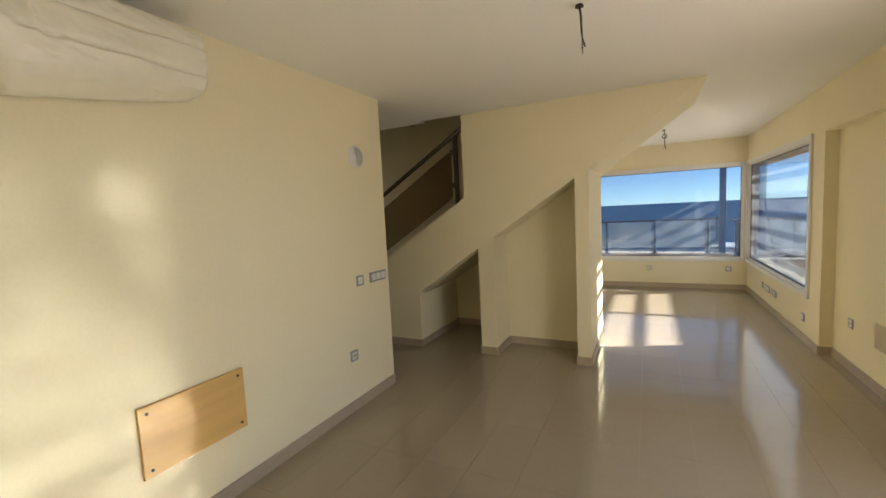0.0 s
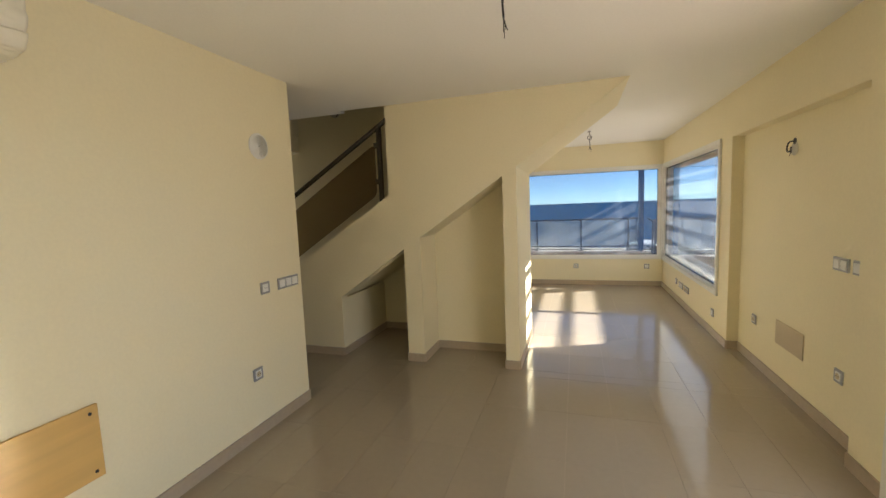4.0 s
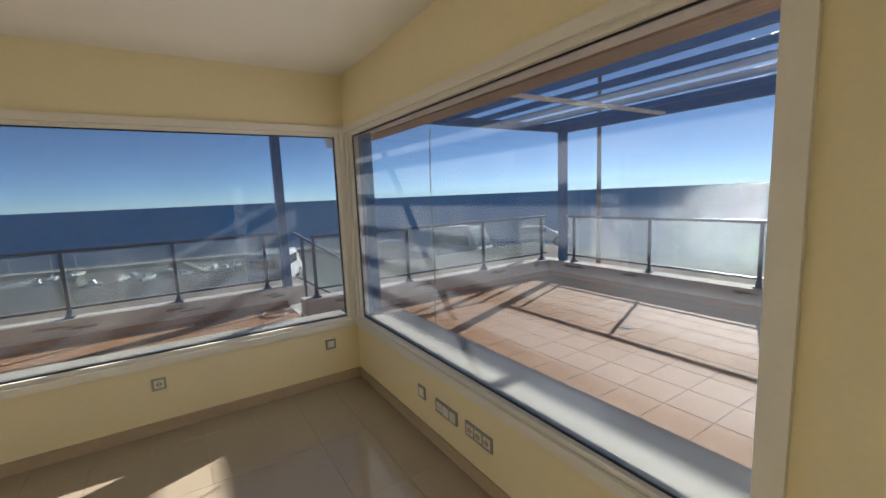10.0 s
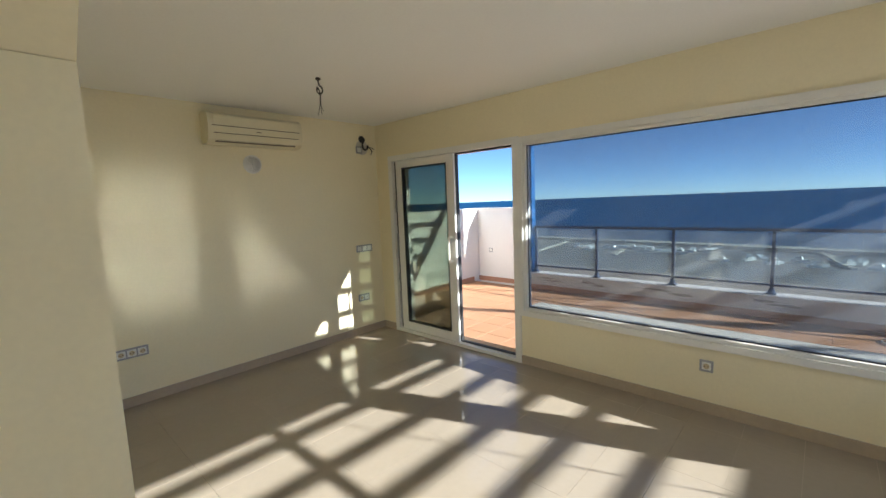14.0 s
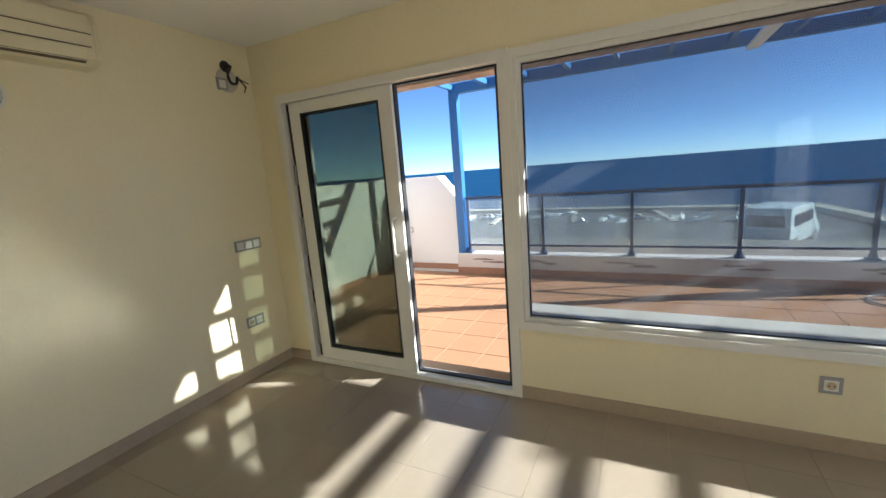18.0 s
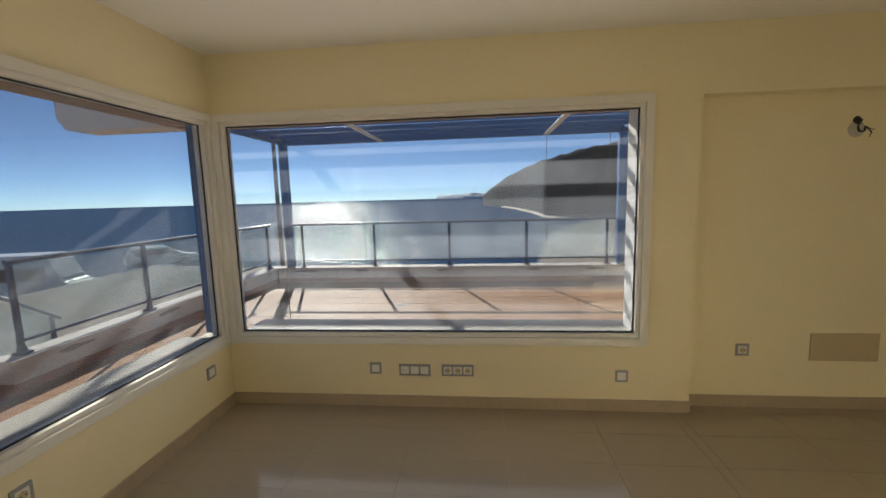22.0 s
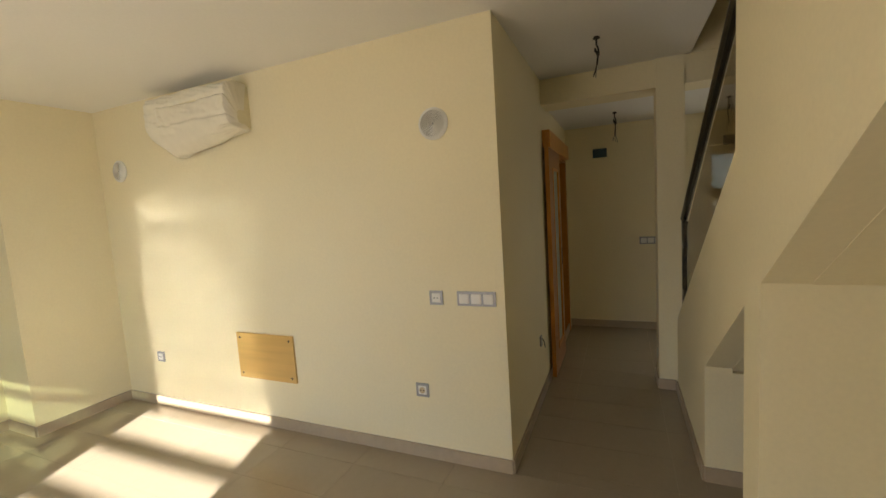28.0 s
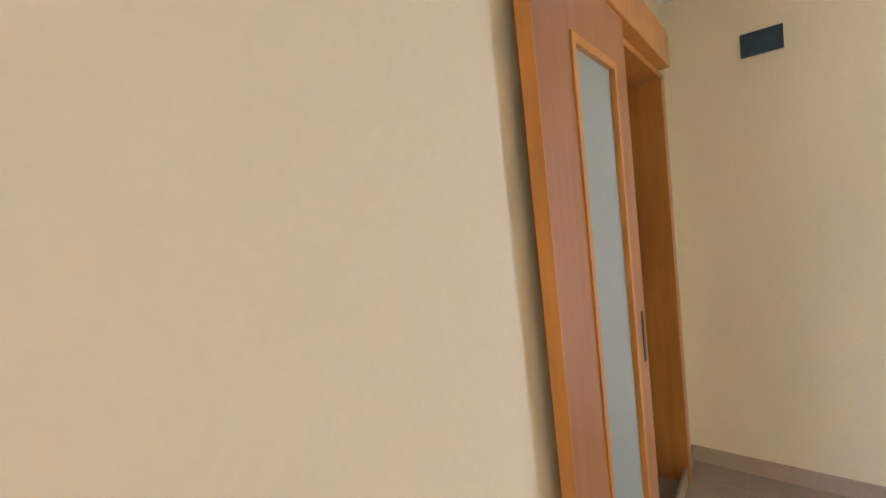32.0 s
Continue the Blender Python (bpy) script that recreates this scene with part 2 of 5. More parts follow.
def sea_mat():
    """Deep blue open sea: dark body colour and a rippled gloss that catches the sun."""
    m = bpy.data.materials.new("sea_water")
    m.use_nodes = True
    n, l = m.node_tree.nodes, m.node_tree.links
    n.remove(n["Principled BSDF"])
    df, gl, mx, geo = n.new("ShaderNodeBsdfDiffuse"), n.new("ShaderNodeBsdfGlossy"), n.new("ShaderNodeMixShader"), n.new("ShaderNodeNewGeometry")
    wide, ramp, rip, bp = n.new("ShaderNodeTexNoise"), n.new("ShaderNodeMix"), n.new("ShaderNodeTexNoise"), n.new("ShaderNodeBump")
    wide.inputs["Scale"].default_value, wide.inputs["Detail"].default_value = 0.004, 6
    rip.inputs["Scale"].default_value, rip.inputs["Detail"].default_value = 0.30, 5
    l.new(geo.outputs["Position"], wide.inputs["Vector"])
    l.new(geo.outputs["Position"], rip.inputs["Vector"])
    ramp.data_type = "RGBA"
    ramp.inputs[6].default_value, ramp.inputs[7].default_value = (0.005, 0.042, 0.115, 1), (0.009, 0.062, 0.155, 1)
    l.new(wide.outputs["Fac"], ramp.inputs[0])
    l.new(ramp.outputs[2], df.inputs[0])
    bp.inputs["Strength"].default_value, bp.inputs["Distance"].default_value = 1.0, 1.3
    l.new(rip.outputs["Fac"], bp.inputs["Height"])
    l.new(bp.outputs[0], gl.inputs["Normal"])
    gl.inputs["Roughness"].default_value = 0.12
    mx.inputs[0].default_value = 0.07
    l.new(df.outputs[0], mx.inputs[1])
    l.new(gl.outputs[0], mx.inputs[2])
    l.new(mx.outputs[0], n["Material Output"].inputs[0])
    return m


M_SEA = sea_mat()
M_EARTH = mat("dry_earth", (0.24, 0.20, 0.16), 0.95, 0.25, 0.5, 0.03, 0.05, bumpscale=0.4)
# near-black blue: the headland's backlit shade and haze are put into its colour
M_HILL = mat("shaded_scrubby_rock", (0.024, 0.030, 0.040), 0.95, 0.45, 0.03, 0.006, 3.0, bumpscale=0.015, spec=0.1)
# pale blue because the air's haze is painted into the range
M_FARHILL = mat("haze_pale_mountain", (0.72, 0.78, 0.85), 1.0, 0.08, 0.01, 0.002)
M_SAND = mat("beach_sand", (0.42, 0.37, 0.30), 0.95, 0.1, 0.5, 0.02)
M_FOAM = mat("sea_foam", (0.75, 0.77, 0.78), 0.8, 0.1, 0.3, 0.05)
M_HARBOUR = mat("harbour_water", (0.13, 0.125, 0.115), 0.6, 0.15, 0.05, 0.01, spec=0.2)
M_BOAT = mat("boat_white", (0.80, 0.80, 0.78), 0.4, 0.05, 2, 0.5)
M_VAN = mat("van_white_paint", (0.75, 0.76, 0.76), 0.3, 0.03, 5, 1)
M_VGLASS = mat("vehicle_glass", (0.02, 0.025, 0.03), 0.08, 0.1)
M_TYRE = mat("tyre_rubber", (0.02, 0.02, 0.02), 0.8, 0.1)
M_CARGREY = mat("car_grey_paint", (0.22, 0.23, 0.24), 0.3, 0.05)
G_WIN = pane_mat("window_glass", (0.61, 0.635, 0.65), 1.0, 0.056)
G_TINT = pane_mat("tinted_door_glass", (0.53, 0.56, 0.52), 1.8)
G_DARK = pane_mat("dark_door_glass", (0.56, 0.58, 0.51), 1.1)
G_RAIL = pane_mat("dusty_rail_glass", (0.82, 0.88, 0.86), 0.9, 0.16)
G_SMOKE = pane_mat("smoked_stair_glass", (0.62, 0.56, 0.46), 1.0)
G_ENTRY = pane_mat("entry_glass", (0.42, 0.45, 0.48), 0.8, 0.4)


# ---- building blocks ----
def box(bm, x0, x1, y0, y1, z0, z1, bev=0.0):
    """Adds a box, with rounded edges where bev is given."""
    t = bmesh.new() if bev else bm
    v = [t.verts.new((x, y, z)) for x in (x0, x1) for y in (y0, y1) for z in (z0, z1)]
    for f in ((0, 1, 3, 2), (4, 6, 7, 5), (0, 4, 5, 1), (2, 3, 7, 6), (0, 2, 6, 4), (1, 5, 7, 3)):
        t.faces.new([v[i] for i in f])
    if bev:
        bmesh.ops.bevel(t, geom=t.edges[:], offset=bev, segments=2, profile=0.5, affect="EDGES")
        me = bpy.data.meshes.new("tmp")
        t.to_mesh(me)
        t.free()
        bm.from_mesh(me)
        bpy.data.meshes.remove(me)
    return bm


def B(*a, bev=0.0):
    return box(bmesh.new(), *a, bev=bev)


def prism(bm, pts, axis, a, b):
    """Extrudes a polygon of pairs along an axis (0, 1, 2) from a to b."""
    def at3(p, c):
        q = list(p)
        q.insert(axis, c)
        return q
    lo = [bm.verts.new(at3(p, a)) for p in pts]
    hi = [bm.verts.new(at3(p, b)) for p in pts]
    bm.faces.new(lo)
    bm.faces.new(hi[::-1])
    k = len(pts)
    for i in range(k):
        bm.faces.new((lo[i], hi[i], hi[(i + 1) % k], lo[(i + 1) % k]))
    bmesh.ops.recalc_face_normals(bm, faces=bm.faces[:])
    return bm


def P(pts, axis, a, b):
    return prism(bmesh.new(), pts, axis, a, b)


def rod(bm, p0, p1, r, seg=10, r2=None):
    """A round bar between two points."""
    p0, p1 = Vector(p0), Vector(p1)
    d = p1 - p0
    m = Matrix.Translation((p0 + p1) / 2) @ d.to_track_quat("Z", "Y").to_matrix().to_4x4()
    bmesh.ops.create_cone(bm, cap_ends=True, segments=seg, radius1=r, radius2=r if r2 is None else r2, depth=d.length, matrix=m)
    return bm


def tube(pts, r, seg=6):
    """A bent round cable through the points."""
    bm = bmesh.new()
    pts = [Vector(p) for p in pts]
    rings = []
    for i, p in enumerate(pts):
        d = (pts[min(i + 1, len(pts) - 1)] - pts[max(i - 1, 0)]).normalized()
        q = d.to_track_quat("Z", "Y")
        rings.append([bm.verts.new(p + q @ Vector((r * math.cos(2 * math.pi * k / seg), r * math.sin(2 * math.pi * k / seg), 0))) for k in range(seg)])
    for a, b in zip(rings, rings[1:]):
        for k in range(seg):
            bm.faces.new((a[k], a[(k + 1) % seg], b[(k + 1) % seg], b[k]))
    bm.faces.new(rings[0][::-1])
    bm.faces.new(rings[-1])
    return bm


def smooth_path(pts, n=6):
    """Points on a smooth curve through the given ones."""
    pts = [Vector(p) for p in pts]
    out = []
    for i in range(len(pts) - 1):
        p0, p1, p2, p3 = pts[max(i - 1, 0)], pts[i], pts[i + 1], pts[min(i + 2, len(pts) - 1)]
        for k in range(n):
            t = k / n
            out.append(0.5 * ((2 * p1) + (p2 - p0) * t + (2 * p0 - 5 * p1 + 4 * p2 - p3) * t * t + (3 * p1 - p0 - 3 * p2 + p3) * t ** 3))
    out.append(pts[-1])
    return out


def mesh_of(name, bm, material):
    me = bpy.data.meshes.new(name)
    bm.normal_update()
    bm.to_mesh(me)
    bm.free()
    me.materials.append(material)
    return me


def part(name, bm, material, parent, label=""):
    ob = new(name, mesh_of(name, bm, material))
    ob.parent = parent
    return tagged(ob, label)


def thing(name, at, label, category, group="", kind="", rz=0.0):
    ob = new(name)
    ob.empty_display_size = 0.1
    ob.matrix_world = pose(*at, 0, 0, rz)
    return tagged(ob, label, category, group, kind)


def setting(name, bm, material, label=""):
    return tagged(new(name, mesh_of(name, bm, material)), label, kind="structure")


def shade(ob):
    for p in ob.data.polygons:
        p.use_smooth = True
    return ob


# ---- the rooms ----
XW, XE, YN, YS, H = -1.77, 1.74, 7.74, -1.34, 2.5
XWF, YSTAIR, YBACK, XHALL, YHALL = -3.21, 3.515, 4.62, -4.75, 2.55
TH = 0.28
XO, YO = XE + TH, YN + TH

bm = bmesh.new()
box(bm, XE, XO, YS - TH, -1.08, 0, H)
box(bm, XE, XO, -1.08, 2.23, 2.10, H)
box(bm, XE, XO, 2.23, 2.54, 0, H)
box(bm, XE + 0.10, XO, 2.54, 4.49, 0, 2.08)
box(bm, XE, XO, 2.54, 4.49, 2.08, H)
box(bm, XE, XO, 4.49, 4.79, 0, H)
box(bm, XE, XO, 4.79, YN, 0, 0.485)
box(bm, XE, XO, 4.79, YN, 2.085, H)
setting("wall_east", bm, M_WALL)
bm = bmesh.new()
box(bm, XWF, -2.96, YN, YO, 0, H)
box(bm, -2.96, -1.19, YN, YO, 2.11, H)
box(bm, -1.19, XO, YN, YO, 0, 0.485)
box(bm, -1.19, XO, YN, YO, 2.085, H)
setting("wall_north", bm, M_WALL)
setting("wall_south", B(XW - TH, XE, YS - TH, YS, 0, H), M_WALL)
bm = bmesh.new()
box(bm, XW - 0.14, XW, YS, YHALL, 0, H)
setting("wall_west", bm, M_WALL)
bm = bmesh.new()
box(bm, XHALL, -4.55, YHALL - 0.14, YHALL, 0, H)
box(bm, -4.55, -3.77, YHALL - 0.14, YHALL, 1.96, H)
box(bm, -3.77, XW - 0.14, YHALL - 0.14, YHALL, 0, H)
setting("wall_hall_south", bm, M_WALL)
bm = bmesh.new()
box(bm, XHALL - 0.1, XW - 0.141, 0.4, 0.5, 0, H)
box(bm, XHALL - 0.14, XHALL, 0.5, YHALL - 0.141, 0, H)
box(bm, XHALL, XW - 0.141, 0.5, YHALL - 0.141, H, H + 0.1)
box(bm, XHALL, XW - 0.141, 0.5, YHALL - 0.141, -0.1, 0.0)
setting("side_room_shell", bm, M_WALL)
setting("wall_far_west", B(XWF - 0.14, XWF, YBACK, YO, 0, H), M_WALL)
bm = bmesh.new()
box(bm, XHALL - 0.14, XHALL, YHALL - 0.14, 3.86, 0, 2.6)
box(bm, XHALL - 0.14, XHALL, 3.86, 4.57, 2.03, 2.6)
box(bm, XHALL - 0.14, XHALL, 4.57, 5.2, 0, 2.6)
setting("wall_hall_end", bm, M_WALL)
setting("wall_stair_north", B(XHALL, XWF - 0.142, YBACK, YBACK + 0.14, 0, 4.2), M_WALL)
setting("pier_southwest", B(XW, -1.105, YS, -0.93, 0, H), M_WALL)
setting("ceiling", B(XW - 0.14, XO, YS - TH, YSTAIR, H, H + 0.12), M_CEIL)
setting("ceiling_north", B(XWF, XO, YBACK, YO, H, H + 0.12), M_CEIL)
setting("ceiling_middle", B(0.7285, XO, YSTAIR, YBACK, H, H + 0.12), M_CEIL)
setting("ceiling_hall", B(-3.30, XW - 0.14, YHALL - 0.14, YSTAIR + 0.1, H, H + 0.12), M_CEIL)
setting("ceiling_hall_low", B(XHALL, -3.43, YHALL, YBACK, 2.33, 2.45), M_CEIL)
setting("beam_hall", B(-3.43, -3.16, YHALL, YBACK, 2.30, H), M_WALL)
setting("column_hall", B(-3.37, -3.14, 3.39, 3.575, 0, H), M_WALL)

# stair block: stepped flight inside, side wall with two alcoves, sloping underside over the passage
bm = bmesh.new()
Y0, Y1 = YSTAIR, YSTAIR + 0.12
prism(bm, [(-3.12, 0.0), (-2.02, 0.0), (-2.02, 0.625), (-1.289, 1.125), (-1.289, 1.74), (-1.423, 1.655), (-3.12, 0.573)], 1, Y0, Y1)
prism(bm, [(-1.289, 0.0), (-1.115, 0.0), (-1.115, 1.235), (-1.115, H), (-1.423, H), (-1.423, 1.655), (-1.289, 1.74)], 1, Y0, Y1)
prism(bm, [(-1.115, 1.235), (-0.309, 1.774), (-0.309, H), (-1.115, H)], 1, Y0, Y1)
prism(bm, [(-0.309, 0.0), (-0.185, 0.0), (-0.185, 1.845), (0.73, H), (-0.309, H)], 1, Y0, Y1)
setting("wall_stair", bm, M_WALL)
setting("wall_stair_end", B(-0.309, -0.185, Y1, YBACK, 0, 1.8445), M_WALL)
setting("wall_alcove_back", B(-1.115, -0.309, 3.955, 4.05, 0, 1.80), M_WALL)
setting("wall_alcove_side", B(-1.289, -1.115, Y1, YBACK - 0.0902, 0, 1.235), M_WALL)
setting("wall_under_stair", B(-2.10, -2.02, Y1, YBACK - 0.0902, 0, 0.60), M_WALL)
setting("wall_stair_back", B(XWF, -0.3095, YBACK - 0.09, YBACK + 0.003, 0, H - 0.0005), M_WALL)
setting("wall_stair_gable", P([(-0.309, 1.846), (-0.185, 1.846), (0.73, H), (-0.309, H)], 1, YBACK - 0.10, YBACK), M_WALL)
bm = bmesh.new()
prism(bm, [(-2.10, 0.57), (-0.309, 1.774), (-0.309, 1.90), (-2.10, 0.70)], 1, Y1, YBACK - 0.09)
prism(bm, [(-0.309, 1.76), (-0.185, 1.845), (0.73, H), (0.73, H + 0.12), (-0.309, 1.92)], 1, Y1, YBACK - 0.101)
setting("stair_underside", bm, M_WALL)
stair = thing("staircase", (-3.3, YSTAIR + 0.12, 0), "tiled staircase rising beside a smoked glass balustrade", "stairs")
for i in range(11):
    part("step", B(0.27 * i, 0.27 * i + 0.29, 0, 0.95, max(0.0, 0.181 * i - 0.01), 0.175 * (i + 1), bev=0.004), M_STEP, stair)
setting("wall_stairwell_upper", B(-3.3, 0.9, YSTAIR, YSTAIR + 0.12, H + 0.121, 4.2), M_WALL)
bm = bmesh.new()
box(bm, XWF, 0.7284, YBACK - 0.09, YBACK - 0.001, H, 4.2)
box(bm, 0.735, 0.9, YSTAIR + 0.12, YBACK - 0.09, H + 0.121, 4.2)
box(bm, 0.7284, 0.9, YBACK - 0.09, YBACK - 0.001, H + 0.121, 4.2)
box(bm, -3.3, 0.9, YSTAIR, YBACK, 4.2, 4.3)
box(bm, -3.3, -3.14, YSTAIR, YBACK, H, 4.2)
setting("stairwell_shell", bm, M_WALL)

# floors under the tiles
bm = bmesh.new()
box(bm, XW, XE, YS, YSTAIR, -0.12, -0.004)
box(bm, -0.185, XE, YSTAIR, YBACK, -0.12, -0.004)
box(bm, XWF, XE, YBACK, YN, -0.12, -0.004)
box(bm, XE, XE + 0.10, 2.54, 4.49, -0.12, -0.004)
box(bm, -4.55, -3.77, YHALL - 0.141, YHALL, -0.12, -0.004)
box(bm, XHALL, XW, YHALL, YSTAIR, -0.12, -0.004)
box(bm, XHALL, -0.185, YSTAIR, YBACK, -0.12, -0.004)
floor = setting("floor", bm, M_GROUT)


# baseboards, 8 cm high, 12 mm proud
def skirting(name, runs, material=M_BASE, h=0.08, z=0.0, t=0.012):
    bm = bmesh.new()
    for x0, y0, x1, y1, nx, ny in runs:
        box(bm, min(x0, x1 + nx * t, x0 + nx * t), max(x1, x0 + nx * t), min(y0, y0 + ny * t), max(y1, y1 + ny * t, y0 + ny * t), z, z + h)
    return setting(name, bm, material)


skirting("baseboard", [
    (XW, -0.93, XW, YHALL, 1, 0), (-1.105, YS, XE, YS, 0, 1), (-1.105, YS, -1.105, -0.93, 1, 0), (XW, -0.93, -1.105, -0.93, 0, 1),
    (XE, YS, XE, -1.09, -1, 0), (XE, 2.24, XE, 2.54, -1, 0), (XE + 0.10, 2.54, XE + 0.10, 4.49, -1, 0), (XE, 4.49, XE, YN, -1, 0),
    (XE, 2.54, XE + 0.10, 2.54, 0, 1), (XE, 4.49, XE + 0.10, 4.49, 0, -1),
    (-1.18, YN, XE, YN, 0, -1), (XWF, YBACK, XWF, YN, 1, 0), (XWF, YN, -2.97, YN, 0, -1), (XWF, YBACK, -0.185, YBACK, 0, 1),
    (-0.185, YSTAIR, -0.185, YBACK, 1, 0), (-0.309, YSTAIR, -0.185, YSTAIR, 0, -1), (-1.289, YSTAIR, -1.115, YSTAIR, 0, -1),
    (-1.115, 3.955, -0.309, 3.955, 0, -1), (-1.115, YSTAIR, -1.115, 3.955, 1, 0), (-0.309, YSTAIR, -0.309, 3.955, -1, 0),
    (-3.12, YSTAIR, -2.02, YSTAIR, 0, -1), (-2.02, YSTAIR, -2.02, YBACK - 0.09, 1, 0), (-1.289, YSTAIR, -1.289, YBACK - 0.09, -1, 0), (-2.02, YBACK - 0.09, -1.289, YBACK - 0.09, 0, -1),
    (XW - 0.14, YHALL, XW, YHALL, 0, 1), (XHALL, YHALL, XW - 0.14, YHALL, 0, 1), (XHALL, YHALL, XHALL, 3.72, 1, 0),
    (-3.37, 3.39, -3.14, 3.39, 0, -1), (-3.14, 3.39, -3.14, 3.505, 1, 0)])


# ---- windows and sliding doors ----
def ring(bm, axis, a0, a1, b0, b1, c0, c1, w, wt=None, wb=None):
    """A rectangular frame of width w in the plane across axis (0: x, 1: y); a along the wall, b upward, c through it."""
    wt, wb = wt or w, wb or w
    for p0, p1, q0, q1 in ((a0, a0 + w, b0, b1), (a1 - w, a1, b0, b1), (a0 + w, a1 - w, b1 - wt, b1), (a0 + w, a1 - w, b0, b0 + wb)):
        if axis == 0:
            box(bm, c0, c1, p0, p1, q0, q1)
        else:
            box(bm, p0, p1, c0, c1, q0, q1)
    return bm


def sheet(axis, a0, a1, b0, b1, c, t=0.006):
    return B(c, c + t, a0, a1, b0, b1) if axis == 0 else B(a0, a1, c, c + t, b0, b1)


def window(name, axis, a0, a1, b0, b1, c, label):
    """A fixed picture window; a0..b1 is the wall's opening, c the wall's inner face."""
    ob = thing(name, (0, 0, 0), label, "window", kind="structure")
    f = part("window_frame", ring(bmesh.new(), axis, a0 - 0.02, a1 + 0.02, b0 - 0.02, b1 + 0.02, c - 0.022, c - 0.002, 0.05), M_WHITE, ob)
    part("inner_frame", ring(bmesh.new(), axis, a0 + 0.004, a1 - 0.004, b0 + 0.004, b1 - 0.004, c + 0.001, c + 0.075, 0.052), M_WHITE, ob)
    part("seal", ring(bmesh.new(), axis, a0 + 0.0562, a1 - 0.0562, b0 + 0.0562, b1 - 0.0562, c + 0.028, c + 0.0345, 0.008), M_GASKET, ob, "black rubber seal")
    g = part("pane", sheet(axis, a0 + 0.06, a1 - 0.06, b0 + 0.06, b1 - 0.06, c + 0.035), G_WIN, ob)
    g.visible_shadow = False
    return ob


window("window_1", 1, -1.174, 1.715, 0.49, 2.08, YN, "wide fixed picture window in a white frame facing the terrace")
window("window_2", 0, 4.80, 7.70, 0.49, 2.08, XE, "wide fixed picture window in a white frame facing the sea")


def slider(name, axis, a0, a1, top, c, o0, o1, label, glass, handle_at, flip):
    """A two-leaf sliding door with one leaf pushed aside; o0..o1 stays open."""
    ob = thing(name, (0, 0, 0), label, "door", kind="structure")
    part("door_frame", ring(bmesh.new(), axis, a0 - 0.02, a1 + 0.02, 0.004, top + 0.02, c - 0.024, c + 0.10, 0.06, 0.06, 0.035), M_WHITE, ob)
    part("seal", ring(bmesh.new(), axis, o0 - 0.002, o1 + 0.002, 0.042, top - 0.042, c + 0.03, c + 0.07, 0.012), M_GASKET, ob, "black rubber seal")
    l0, l1 = (a0 + 0.085, o0) if flip else (o1, a1 - 0.085)
    leaf = part("sliding_leaf", ring(bmesh.new(), axis, l0, l1, 0.042, top - 0.045, c + 0.002, c + 0.045, 0.105, 0.085, 0.10), M_WHITE, ob)
    part("leaf_seal", ring(bmesh.new(), axis, l0 + 0.102, l1 - 0.102, 0.139, top - 0.127, c - 0.001, c + 0.048, 0.014), M_GASKET, leaf, "black rubber seal")
    g = part("leaf_pane", sheet(axis, l0 + 0.10, l1 - 0.10, 0.137, top - 0.125, c + 0.02), glass, leaf, "dark tinted pane")
    f0, f1 = l0 - 0.04 if flip else l0 + 0.02, l1 - 0.02 if flip else l1 + 0.04
    fix = part("fixed_leaf", ring(bmesh.new(), axis, f0, f1, 0.042, top - 0.045, c + 0.052, c + 0.095, 0.07), M_WHITE, ob)
    g = part("fixed_pane", sheet(axis, f0 + 0.06, f1 - 0.06, 0.10, top - 0.10, c + 0.07), G_TINT, fix, "dark tinted pane")
    ch0, ch1 = (a0 + 0.042, l0 - 0.002) if flip else (l1 + 0.002, a1 - 0.042)
    part("channel", B(c + 0.024, c + 0.050, ch0, ch1, 0.042, top - 0.045) if axis == 0 else B(ch0, ch1, c + 0.024, c + 0.050, 0.042, top - 0.045), M_GASKET, ob, "black brush channel")
    # pull handle and lock bar
    bm = bmesh.new()
    h0 = handle_at
    pts = [(0.0, 0.92), (0.045, 0.92), (0.055, 0.94), (0.055, 1.16), (0.045, 1.18), (0.0, 1.18)]
    for (d0, z0), (d1, z1) in zip(pts, pts[1:]):
        p = (c - d0, h0, z0) if axis == 0 else (h0, c - d0, z0)
        q = (c - d1, h0, z1) if axis == 0 else (h0, c - d1, z1)
        rod(bm, p, q, 0.011, 8)
    part("handle", bm, M_WHITE, leaf, "white pull handle")
    bm = bmesh.new()
    k = l0 - 0.03 if flip else l1 + 0.012
    for z0, z1 in ((0.15, 0.5), (0.62, 0.72), (0.9, 1.2), (1.45, 1.6)):
        if axis == 0:
            box(bm, c - 0.004, c + 0.02, k, k + 0.018, z0, z1)
        else:
            box(bm, k, k + 0.018, c - 0.004, c + 0.02, z0, z1)
    part("lock_bar", bm, M_PLATE, leaf)
    return ob


slider("door_1", 1, -2.95, -1.20, 2.09, YN, -1.968, -1.262, "white sliding terrace door with one leaf pushed open", G_TINT, -2.02, True)
slider("door_2", 0, -1.07, 2.22, 2.08, XE, 0.82, 2.15, "white sliding terrace door with its dark glass leaf pushed open", G_DARK, 0.77, True)

setting("sill_north", B(-1.19, 1.71, YN + 0.08, YO + 0.08, 0.486, 0.515), M_SILL)
setting("sill_east", B(XE + 0.08, XO + 0.15, 4.79, 7.71, 0.486, 0.515), M_SILL)
corner = thing("corner_post", (1.90, 7.885, 0.49), "square blue painted post outside the window corner", "post")
part("post", B(-0.10, 0.10, -0.085, 0.085, 0.027, 1.588, bev=0.006), M_BLUE, corner)
jamb = thing("door_jamb_post", (1.91, 0.46, 0), "blue painted post outside the sliding door", "post")
